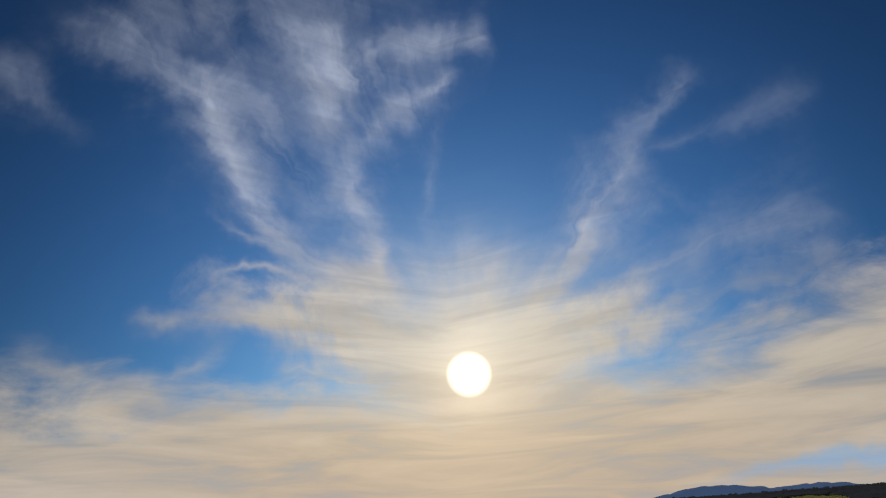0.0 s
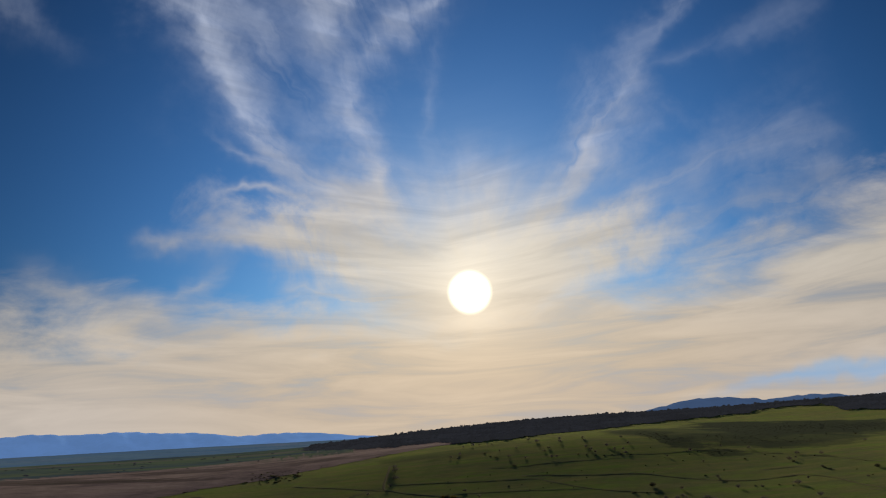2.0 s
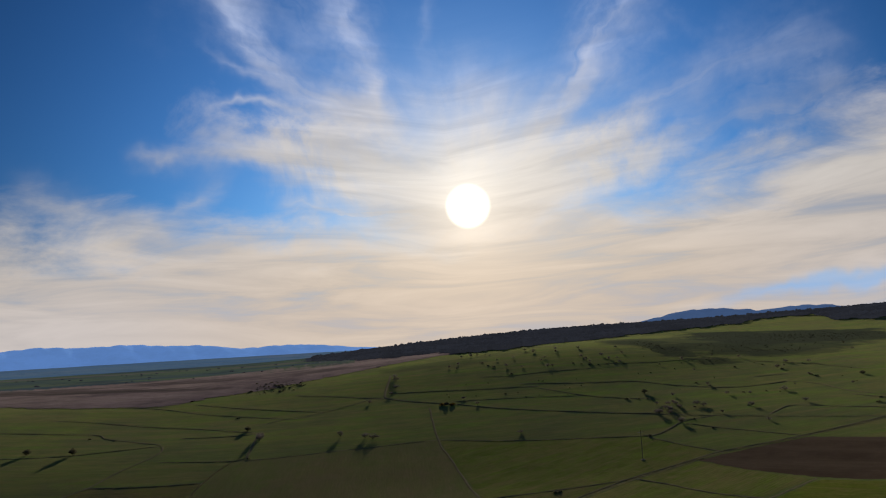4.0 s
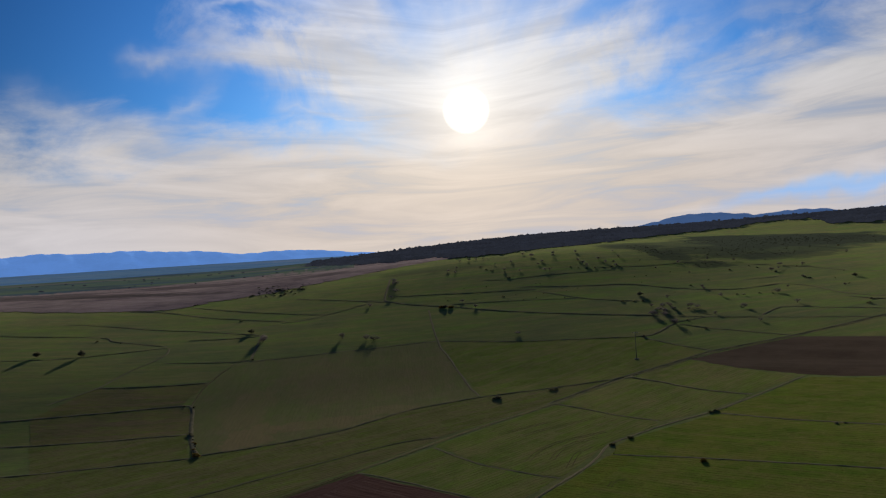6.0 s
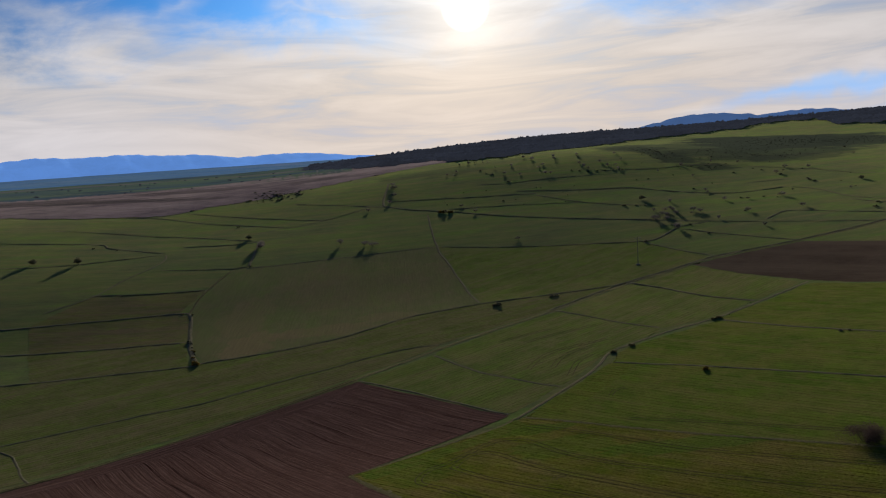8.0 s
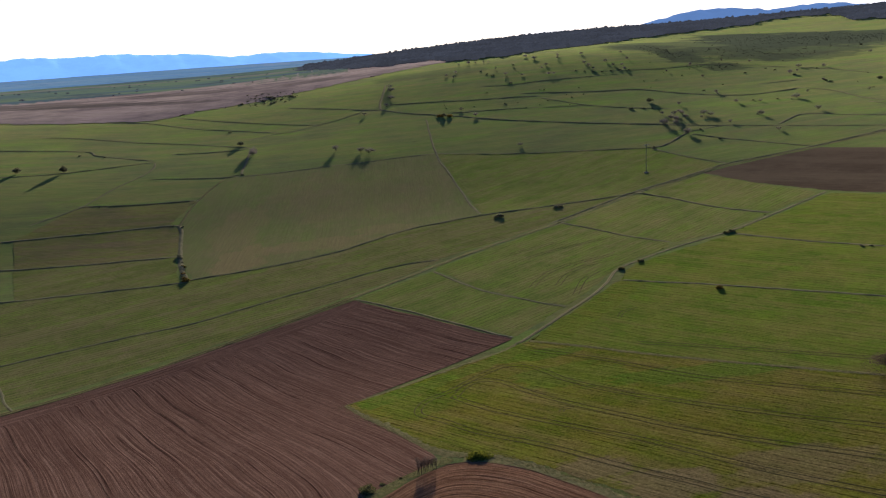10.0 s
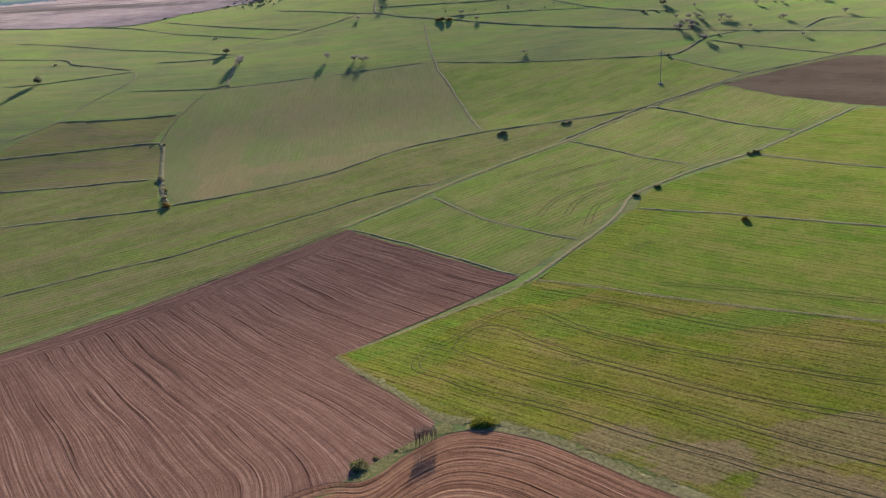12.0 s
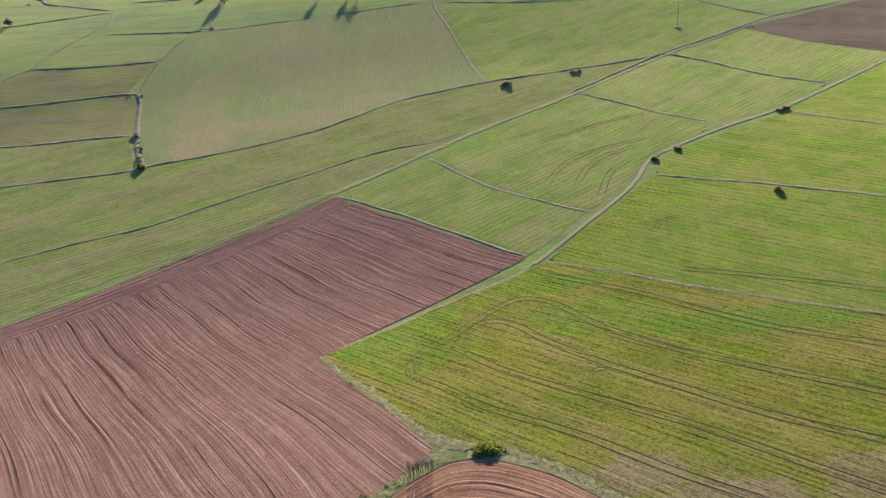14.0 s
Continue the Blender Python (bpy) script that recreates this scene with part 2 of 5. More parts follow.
    low = k.mix(k.span(v0, 0.06, 0.22), low, (1.0, 0.88, 0.70))
    tint = k.mix(k.span(v0, 0.22, 0.44), low, (0.72, 0.80, 1.0))
    power = m("MULTIPLY_ADD", near, 0.25, 0.55)
    power = m("MULTIPLY", power, k.span(bands, 0.25, 0.75, 0.80, 1.10))
    power = m("MULTIPLY", power, m("MULTIPLY_ADD", front, 0.72, 0.28))
    cloud = k.add("ShaderNodeVectorMath", operation="SCALE")
    k.put(cloud.inputs[0], tint)
    k.put(cloud.inputs["Scale"], power)
    deep = k.add("ShaderNodeVectorMath", operation="SCALE")
    k.put(deep.inputs[0], sky.outputs[0])
    deep.inputs["Scale"].default_value = 0.085
    fall = k.span(rho, 0.20, 0.72, 1.2, 0.50)
    clear = k.mix(1.0, deep.outputs[0], k.join(m("MULTIPLY", fall, 0.19), m("MULTIPLY", fall, 0.42), m("MULTIPLY", fall, 0.72)), "MULTIPLY")
    clear = k.mix(k.span(v0, 0.13, 0.03), clear, (0.22, 0.43, 0.70))
    out = k.mix(cover, clear, cloud.outputs[0])
    disc = m("MULTIPLY", k.span(rho, 0.031, 0.017), 2.0)
    halo = m("MULTIPLY", m("EXPONENT", m("MULTIPLY", rho, -36.0)), 0.42)
    halo = m("ADD", halo, m("MULTIPLY", m("EXPONENT", m("MULTIPLY", rho, -12.0)), 0.07))
    glow = k.add("ShaderNodeVectorMath", operation="SCALE")
    glow.inputs[0].default_value = (1.0, 0.86, 0.60)
    k.put(glow.inputs["Scale"], m("ADD", disc, halo))
    final = k.add("ShaderNodeVectorMath", operation="ADD")
    k.put(final.inputs[0], out)
    k.put(final.inputs[1], glow.outputs[0])
    back = k.add("ShaderNodeBackground")
    k.put(back.inputs[0], final.outputs[0])
    back.inputs[1].default_value = 1.0
    k.put(k.add("ShaderNodeOutputWorld").inputs[0], back.outputs[0])


make_sky()

# ---- materials ----


def material(name, rough=0.9):
    mat = bpy.data.materials.new(name)
    mat.use_nodes = True
    k = Nodes(mat.node_tree)
    shader = mat.node_tree.nodes["Principled BSDF"]
    shader.inputs["Roughness"].default_value = rough
    shader.inputs["Specular IOR Level"].default_value = 0.0
    return mat, k, shader


def land_material(name, low, high, dry, turn=0.0, patch=0.02, streak=0.9, dry_amount=0.35, bump=0.25, stripes=0.6, nap=0.29, grain=1.0, scrub=(), drill=0.0, thin=0.0, fresh=0.5):
    """Crop or pasture: broad patches, rows along a bearing, fine tufts."""
    mat, k, shader = material(name, 0.95)
    place = k.add("ShaderNodeNewGeometry").outputs["Position"]
    broad = k.span(k.noise(place, patch * 1.5, 7.0, 0.68), 0.34, 0.66)
    rows = k.noise(k.rowed(place, 0.07, streak * 1.9, turn), 1.0, 3.0, 0.65)
    lanes = k.noise(k.rowed(place, 0.008, streak * 0.18, turn), 1.0, 4.0, 0.6)
    tufts = k.noise(place, 1.6, 6.0, 0.85)
    base = k.mix(broad, low, high)
    base = k.mix(k.math("MULTIPLY", k.span(lanes, 0.40, 0.66), stripes), base, dry)
    base = k.mix(k.math("MULTIPLY", k.span(k.noise(place, patch * 4.3, 7.0, 0.7), 0.47, 0.68), dry_amount), base, dry)
    base = k.mix(k.math("MULTIPLY", k.span(k.noise(place, 0.75, 5.0, 0.8), 0.50, 0.66), thin), base, dry)
    flush = k.noise(k.rowed(place, patch * 1.6, patch * 5.0, turn), 1.0, 6.0, 0.7)  # stretches of fresher growth
    base = k.mix(k.span(flush, 0.50, 0.66, 0.0, fresh), base, (high[0] * 0.98, high[1] * 1.28, high[2] * 0.7))
    for cx, cy, rx, ry, much, colour in scrub:  # patches of another growth
        off = k.add("ShaderNodeVectorMath", operation="SUBTRACT")
        k.put(off.inputs[0], place)
        off.inputs[1].default_value = (cx, cy, 0)
        wide = k.add("ShaderNodeVectorMath", operation="MULTIPLY")
        k.put(wide.inputs[0], off.outputs[0])
        wide.inputs[1].default_value = (1 / rx, 1 / ry, 0)
        size = k.add("ShaderNodeVectorMath", operation="LENGTH")
        k.put(size.inputs[0], wide.outputs[0])
        edge = k.math("ADD", size.outputs["Value"], k.math("MULTIPLY", k.math("SUBTRACT", k.noise(k.rowed(place, 1.5 / rx, 1.5 / ry, 0.3), 1.0, 6.0, 0.65), 0.5), 2.2))
        base = k.mix(k.span(edge, 1.1, 0.75, 0.0, much), base, colour)
    shade = k.math("ADD", k.span(rows, 0.32, 0.68, 1 - 0.17 * grain, 1 + 0.13 * grain), k.span(tufts, 0.34, 0.66, -0.27 * grain, 0.27 * grain))
    if drill:  # lines left by the seed drill
        metres = k.add("ShaderNodeSeparateXYZ")
        k.put(metres.inputs[0], k.rowed(place, 1.0, 1.0, turn))
        bend = k.math("MULTIPLY", k.noise(place, 0.02, 2.0, 0.5), 9.0)
        wave = k.math("SINE", k.math("MULTIPLY_ADD", metres.outputs[1], 6.283 / 2.1, bend))
        wave2 = k.math("SINE", k.math("MULTIPLY_ADD", metres.outputs[1], 6.283 / 1.15, bend))
        broken = k.span(k.noise(place, 0.3, 4.0, 0.7), 0.35, 0.62, 0.25, 1.0)
        lines = k.math("ADD", k.span(wave, 0.55, 0.98), k.math("MULTIPLY", k.span(wave2, 0.45, 1.0), 0.7))
        shade = k.math("SUBTRACT", shade, k.math("MULTIPLY", k.math("MULTIPLY", lines, broken), drill))
    tone = k.add("ShaderNodeVectorMath", operation="SCALE")
    k.put(tone.inputs[0], base)
    k.put(tone.inputs["Scale"], shade)
    k.put(shader.inputs["Base Color"], tone.outputs[0])
    # grass blades catch low light: the nap of the sward
    shader.inputs["Sheen Weight"].default_value, shader.inputs["Sheen Roughness"].default_value = nap, 0.45
    k.put(shader.inputs["Sheen Tint"], k.mix(0.93, (0.5, 0.5, 0.2), k.mix(1.0, tone.outputs[0], (5.0, 5.0, 5.0), "MULTIPLY")))
    relief = k.add("ShaderNodeBump")
    relief.inputs["Strength"].default_value, relief.inputs["Distance"].default_value = bump, 0.25
    k.put(relief.inputs["Height"], k.math("ADD", rows, k.math("MULTIPLY", tufts, 0.8)))
    k.put(shader.inputs["Normal"], relief.outputs[0])
    return mat


def furrow_material(name, dark, light, dry, fine=1.0, coarse=0.2, deep=0.5, mark=0.86):
    """Turned earth: streaks along the plough's way, broken dark furrows, dry crumbs."""
    mat, k, shader = material(name, 0.95)
    place = k.add("ShaderNodeNewGeometry").outputs["Position"]
    way = k.add("ShaderNodeSeparateXYZ")
    k.put(way.inputs[0], k.add("ShaderNodeAttribute", attribute_name="furrow").outputs["Vector"])
    along, across = way.outputs[0], way.outputs[1]

    def streak(per_along, per_across, shift, detail=3.0, rough=0.6):
        return k.noise(k.join(k.math("MULTIPLY", along, per_along), k.math("MULTIPLY", across, per_across), shift), 1.0, detail, rough)

    broad = k.span(k.noise(place, 0.028, 5.0, 0.6), 0.34, 0.66)
    lanes = k.span(streak(0.008, coarse, 3.0), 0.34, 0.66)
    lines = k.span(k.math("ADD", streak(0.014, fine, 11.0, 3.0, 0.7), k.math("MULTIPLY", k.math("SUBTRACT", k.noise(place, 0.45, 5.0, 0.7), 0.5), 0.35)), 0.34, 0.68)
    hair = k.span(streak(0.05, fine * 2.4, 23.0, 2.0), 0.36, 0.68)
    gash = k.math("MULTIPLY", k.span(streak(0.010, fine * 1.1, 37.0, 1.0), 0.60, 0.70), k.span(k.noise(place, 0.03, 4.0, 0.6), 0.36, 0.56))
    crumbs = k.noise(place, 2.6, 6.0, 0.8)
    base = k.mix(k.math("ADD", k.math("MULTIPLY", broad, 0.5), k.math("MULTIPLY", lanes, 0.5)), dark, light)
    base = k.mix(k.math("MULTIPLY", k.math("MULTIPLY", lines, hair), 0.7), base, dry)
    shade = k.math("ADD", k.span(hair, 0.0, 1.0, 0.92, 1.05), k.span(crumbs, 0.32, 0.68, -0.22, 0.22))
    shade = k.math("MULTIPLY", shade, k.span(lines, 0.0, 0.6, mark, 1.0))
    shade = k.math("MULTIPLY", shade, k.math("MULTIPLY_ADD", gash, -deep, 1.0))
    tone = k.add("ShaderNodeVectorMath", operation="SCALE")
    k.put(tone.inputs[0], base)
    k.put(tone.inputs["Scale"], shade)
    k.put(shader.inputs["Base Color"], tone.outputs[0])
    relief = k.add("ShaderNodeBump")
    relief.inputs["Strength"].default_value, relief.inputs["Distance"].default_value = 0.4, 0.10
    k.put(relief.inputs["Height"], k.math("ADD", crumbs, k.math("SUBTRACT", k.math("MULTIPLY", lines, 0.8), gash)))
    k.put(shader.inputs["Normal"], relief.outputs[0])
    return mat


def mottled(name, dark, light, scale, rough=0.9, bump=0.3, distance=0.1, island=0.0, nap=0.0):
    mat, k, shader = material(name, rough)
    shader.inputs["Sheen Weight"].default_value, shader.inputs["Sheen Roughness"].default_value = nap, 0.45
    shader.inputs["Sheen Tint"].default_value = (*(min(1.0, 4 * (a + b) / 2) for a, b in zip(dark, light)), 1)
    place = k.add("ShaderNodeNewGeometry")
    big = k.noise(place.outputs["Position"], scale, 5.0, 0.62)
    small = k.noise(place.outputs["Position"], scale * 7.0, 4.0, 0.65)
    both = k.math("ADD", k.math("MULTIPLY", big, 0.6), k.math("MULTIPLY", small, 0.4))
    if island:
        both = k.math("ADD", both, k.math("MULTIPLY", k.math("SUBTRACT", place.outputs["Random Per Island"], 0.5), island))
    k.put(shader.inputs["Base Color"], k.mix(k.span(both, 0.32, 0.68), dark, light))
    relief = k.add("ShaderNodeBump")
    relief.inputs["Strength"].default_value, relief.inputs["Distance"].default_value = bump, distance
    k.put(relief.inputs["Height"], both)
    k.put(shader.inputs["Normal"], relief.outputs[0])
    return mat


def leaf_material(name, dark, light, scale, through_share=0.5):
    """Leaves and fine twigs that let low light through."""
    mat = mottled(name, dark, light, scale, 0.8, 0.0, 0.02, 0.7)
    tree = mat.node_tree
    shader = tree.nodes["Principled BSDF"]
    glow = tree.nodes.new("ShaderNodeBsdfTranslucent")
    tree.links.new(shader.inputs["Base Color"].links[0].from_socket, glow.inputs["Color"])
    both = tree.nodes.new("ShaderNodeMixShader")
    both.inputs[0].default_value = through_share
    tree.links.new(shader.outputs[0], both.inputs[1])
    tree.links.new(glow.outputs[0], both.inputs[2])
    tree.links.new(both.outputs[0], tree.nodes["Material Output"].inputs[0])
    return mat


OLIVE, GREEN, DRY, HEATH, EARTH, LUSH = (0.075, 0.082, 0.022), (0.075, 0.105, 0.018), (0.135, 0.110, 0.045), (0.024, 0.029, 0.020), (0.140, 0.098, 0.052), (0.054, 0.108, 0.010)
pasture = land_material("pasture", (0.072, 0.082, 0.034), (0.088, 0.107, 0.030), DRY, 0.1, 0.011, 0.5, 0.3, 0.2, 0.4, 0.27, 0.8,
                        ((430, 1110, 130, 190, 1.0, HEATH), (505, 1060, 95, 130, 0.95, HEATH), (335, 930, 110, 90, 0.8, HEATH), (290, 1015, 110, 130, 0.7, HEATH), (355, 850, 60, 34, 0.6, HEATH),
                         (222, 1000, 36, 60, 0.7, HEATH), (236, 885, 26, 55, 0.8, HEATH), (253, 806, 28, 28, 0.7, HEATH), (-30, 900, 60, 40, 0.35, HEATH)))
crop_near = land_material("young_wheat", (0.068, 0.085, 0.008), (0.114, 0.098, 0.016), (0.144, 0.103, 0.037), -0.66, 0.03, 1.1, 0.35, 0.3, 0.42, 0.25, 1.35,
                          ((20, 177, 8, 5, 0.7, EARTH), (33, 169, 11, 6, 0.7, EARTH), (47, 158, 13, 8, 0.75, EARTH), (62, 147, 16, 9, 0.8, EARTH), (60, 172, 16, 7, 0.5, EARTH),
                           (14, 243, 14, 5, 0.5, LUSH), (58, 219, 30, 5, 0.5, LUSH), (22, 226, 16, 8, 0.4, LUSH), (-18, 216, 9, 9, 0.3, LUSH), (30, 262, 12, 8, 0.35, LUSH)), 0.32, 0.3)
crop_bright = land_material("bright_wheat", (0.058, 0.092, 0.010), (0.095, 0.106, 0.017), (0.144, 0.113, 0.036), -0.75, 0.03, 1.1, 0.4, 0.3, 0.4, 0.27, 0.8, (), 0.28, 0.3)
crop_mid = land_material("thin_wheat", (0.066, 0.089, 0.018), (0.095, 0.106, 0.026), (0.143, 0.106, 0.051), 0.68, 0.025, 0.9, 0.4, 0.25, 0.35, 0.29, 0.75, (), 0.30, 0.3)
crop_lush = land_material("lush_wheat", (0.064, 0.094, 0.011), (0.094, 0.108, 0.016), (0.120, 0.108, 0.022), -0.66, 0.05, 1.1, 0.5, 0.3, 0.4, 0.25, 1.2, (), 0.3, 0.25)
crop_dull = land_material("fading_pasture", (0.088, 0.086, 0.035), (0.084, 0.094, 0.031), (0.143, 0.100, 0.064), 1.65, 0.018, 0.8, 0.22, 0.2, 0.14, 0.27, 0.45, ((-104, 372, 12, 22, 0.55, EARTH), (-70, 386, 26, 12, 0.40, EARTH), (-40, 402, 16, 10, 0.30, EARTH), (-60, 470, 60, 50, 0.22, EARTH), (-118, 420, 14, 40, 0.3, EARTH)), 0.04, 0.18, 0.25)
crop_strip = land_material("strip_of_wheat", (0.071, 0.081, 0.021), (0.091, 0.100, 0.026), (0.137, 0.096, 0.057), 0.52, 0.03, 0.9, 0.35, 0.25, 0.4, 0.25, 0.75, (), 0.36, 0.4)
crop_left = land_material("terrace_grass", (0.070, 0.072, 0.027), (0.099, 0.098, 0.027), (0.129, 0.086, 0.055), 0.05, 0.025, 0.7, 0.4, 0.25, 0.5, 0.25, 0.75, (), 0.3, 0.3)
FALLOW = (0.046, 0.038, 0.036)
stubble = land_material("brown_stubble", (0.070, 0.054, 0.056), (0.165, 0.126, 0.118), (0.21, 0.165, 0.142), 0.30, 0.006, 0.10, 0.4, 0.2, 0.5, 0.16, 1.0,
                        ((-470, 905, 150, 30, 0.75, FALLOW), (-395, 890, 90, 20, 0.7, FALLOW), (-330, 1020, 90, 40, 0.6, FALLOW), (-300, 880, 60, 16, 0.6, FALLOW), (-560, 960, 140, 40, 0.7, FALLOW), (-180, 1020, 50, 40, 0.5, FALLOW)), fresh=0.0)
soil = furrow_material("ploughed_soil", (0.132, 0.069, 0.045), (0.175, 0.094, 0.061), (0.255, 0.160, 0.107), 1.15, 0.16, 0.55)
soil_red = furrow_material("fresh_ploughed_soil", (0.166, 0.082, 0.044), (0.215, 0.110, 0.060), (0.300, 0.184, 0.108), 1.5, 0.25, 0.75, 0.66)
soil_dark = land_material("far_ploughed_soil", (0.066, 0.046, 0.030), (0.088, 0.062, 0.040), (0.105, 0.078, 0.050), -0.7, 0.02, 0.5, 0.3, 0.3, 0.6, 0.15, 0.5, fresh=0.0)
bank_grass = mottled("rough_bank_grass", (0.088, 0.080, 0.044), (0.165, 0.142, 0.078), 0.5, 0.95, 0.6, 0.3, 0.0, 0.2)
verge_grass = mottled("bleached_verge_grass", (0.098, 0.092, 0.034), (0.225, 0.188, 0.088), 1.1, 0.95, 0.4, 0.15, 0.0, 0.07)
track_grass = mottled("grassy_track_bed", (0.082, 0.088, 0.024), (0.142, 0.122, 0.046), 0.7, 0.95, 0.5, 0.2, 0.0, 0.28)
verge_green = mottled("lush_verge_grass", (0.085, 0.088, 0.026), (0.200, 0.172, 0.070), 1.3, 0.95, 0.4, 0.15, 0.0, 0.06)
dirt = mottled("pale_dirt", (0.105, 0.088, 0.052), (0.185, 0.150, 0.092), 0.6, 0.95, 0.4, 0.08, 0.0, 0.4)
rut_soil = mottled("wheel_rut_soil", (0.052, 0.043, 0.021), (0.098, 0.078, 0.039), 0.7, 0.95, 0.4, 0.08, 0.0, 0.1)
bark = mottled("grey_brown_bark", (0.050, 0.040, 0.034), (0.105, 0.088, 0.072), 3.0, 0.9, 0.5, 0.02)
twigs = leaf_material("bare_twigs", (0.120, 0.102, 0.092), (0.215, 0.182, 0.164), 0.8, 0.6)
red_twigs = leaf_material("reddish_twigs", (0.130, 0.098, 0.078), (0.225, 0.175, 0.142), 0.8, 0.5)
thorn_twigs = leaf_material("thorn_twigs", (0.070, 0.048, 0.038), (0.135, 0.095, 0.074), 0.8, 0.5)
leaf_green = leaf_material("bush_leaves", (0.085, 0.098, 0.012), (0.240, 0.230, 0.030), 0.5)
leaf_olive = leaf_material("olive_weeds", (0.095, 0.090, 0.034), (0.200, 0.180, 0.075), 0.6)
leaf_pale = leaf_material("bleached_weeds", (0.130, 0.120, 0.050), (0.240, 0.210, 0.110), 0.6, 0.6)
leaf_dark = leaf_material("dark_thicket_leaves", (0.085, 0.084, 0.052), (0.185, 0.170, 0.098), 0.5, 0.6)
leaf_heath = leaf_material("heath_scrub", (0.030, 0.031, 0.024), (0.070, 0.066, 0.050), 0.5, 0.2)
leaf_rust = leaf_material("rusty_leaves", (0.110, 0.075, 0.018), (0.230, 0.155, 0.036), 0.6)
concrete = mottled("weathered_concrete", (0.14, 0.14, 0.13), (0.22, 0.21, 0.20), 2.0, 0.85, 0.3, 0.01)
steel = mottled("galvanised_steel", (0.30, 0.31, 0.32), (0.42, 0.43, 0.44), 4.0, 0.5, 0.2, 0.01)
ceramic = mottled("insulator_ceramic", (0.10, 0.05, 0.03), (0.16, 0.08, 0.05), 8.0, 0.3, 0.0, 0.01)
stone_pale = mottled("pale_stone", (0.26, 0.24, 0.21), (0.40, 0.38, 0.33), 2.5, 0.85, 0.4, 0.02)
clod = mottled("earth_clod", (0.075, 0.042, 0.030), (0.150, 0.085, 0.060), 2.5, 0.95, 0.4, 0.03)


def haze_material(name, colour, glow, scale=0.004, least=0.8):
    """Plain backdrop of distance: haze over mountains and woods painted as colour and glow."""
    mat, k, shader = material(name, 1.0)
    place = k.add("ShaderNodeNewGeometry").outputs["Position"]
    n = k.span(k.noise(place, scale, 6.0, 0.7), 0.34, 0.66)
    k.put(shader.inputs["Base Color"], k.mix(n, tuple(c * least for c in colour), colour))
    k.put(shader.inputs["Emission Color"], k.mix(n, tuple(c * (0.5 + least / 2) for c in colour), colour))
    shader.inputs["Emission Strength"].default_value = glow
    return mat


# the blue of the air is in these colours; the emission stands for airlight
mountain_haze = haze_material("distant_mountain", (0.125, 0.24, 0.48), 0.72)
hill_haze = haze_material("distant_hill", (0.050, 0.085, 0.16), 0.85)
# the woods get haze too, as a bluish tone with a weak glow
wood_haze = haze_material("far_woodland", (0.045, 0.046, 0.052), 0.4, 0.014, 0.45)


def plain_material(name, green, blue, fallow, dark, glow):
    """A far plain, long bands of green, fallow and blue; haze painted as glow."""
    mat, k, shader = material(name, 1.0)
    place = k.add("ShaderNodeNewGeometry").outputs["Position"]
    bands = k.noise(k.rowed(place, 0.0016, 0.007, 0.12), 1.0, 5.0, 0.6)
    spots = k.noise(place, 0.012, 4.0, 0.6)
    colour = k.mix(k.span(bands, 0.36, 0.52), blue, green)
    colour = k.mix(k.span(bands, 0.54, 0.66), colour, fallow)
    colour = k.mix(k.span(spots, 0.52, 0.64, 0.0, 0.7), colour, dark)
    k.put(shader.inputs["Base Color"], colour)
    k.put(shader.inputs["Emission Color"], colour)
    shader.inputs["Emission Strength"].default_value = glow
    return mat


# distance haze is mixed into these colours, bluer for the far plain
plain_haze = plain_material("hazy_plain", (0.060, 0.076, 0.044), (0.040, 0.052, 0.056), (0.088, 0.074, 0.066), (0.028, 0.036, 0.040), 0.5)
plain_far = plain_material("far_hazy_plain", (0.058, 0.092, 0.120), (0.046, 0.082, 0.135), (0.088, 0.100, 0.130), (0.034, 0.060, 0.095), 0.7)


def part(name, bm_or_mesh, mat, parent=None, label="", smooth=True):
    """Links a bmesh, or (verts, faces), as one mesh object, under a thing if one is given."""
    mesh = bpy.data.meshes.new(name)
    if isinstance(bm_or_mesh, tuple):
        verts, faces = bm_or_mesh
        mesh.from_pydata([tuple(map(float, p)) for p in verts], [], [tuple(map(int, f)) for f in faces])
    else:
        bm_or_mesh.to_mesh(mesh)
        bm_or_mesh.free()
    mesh.materials.append(mat)
    mesh.polygons.foreach_set("use_smooth", [smooth] * len(mesh.polygons))
    ob = new(name, mesh)
    ob.parent = parent
    if label:
        tagged(ob, label)
    return ob


def grid_faces(rows, cols, wrap=False):
    i, j = np.meshgrid(np.arange(rows - 1), np.arange(cols if wrap else cols - 1), indexing="ij")
    i, j = i.ravel(), j.ravel()
    j2 = (j + 1) % cols
    return np.stack([i * cols + j, i * cols + j2, (i + 1) * cols + j2, (i + 1) * cols + j], 1)


def smooth_line(points, step):
    """A curve through the points, in even steps."""
    p = np.array(points, float)
    p = np.vstack([2 * p[0] - p[1], p, 2 * p[-1] - p[-2]])
    out = []
    for a, b, c, d in zip(p[:-3], p[1:-2], p[2:-1], p[3:]):
        t = np.linspace(0, 1, 24, endpoint=False)[:, None]
        out.append(0.5 * (2 * b + (c - a) * t + (2 * a - 5 * b + 4 * c - d) * t**2 + (3 * b - a - 3 * c + d) * t**3))
    q = np.vstack(out + [p[-2:-1]])
    s = np.r_[0, np.cumsum(np.hypot(*np.diff(q, axis=0).T))]
    n = max(2, int(s[-1] / step) + 1)
    at = np.linspace(0, s[-1], n)
    return np.stack([np.interp(at, s, q[:, 0]), np.interp(at, s, q[:, 1])], 1)


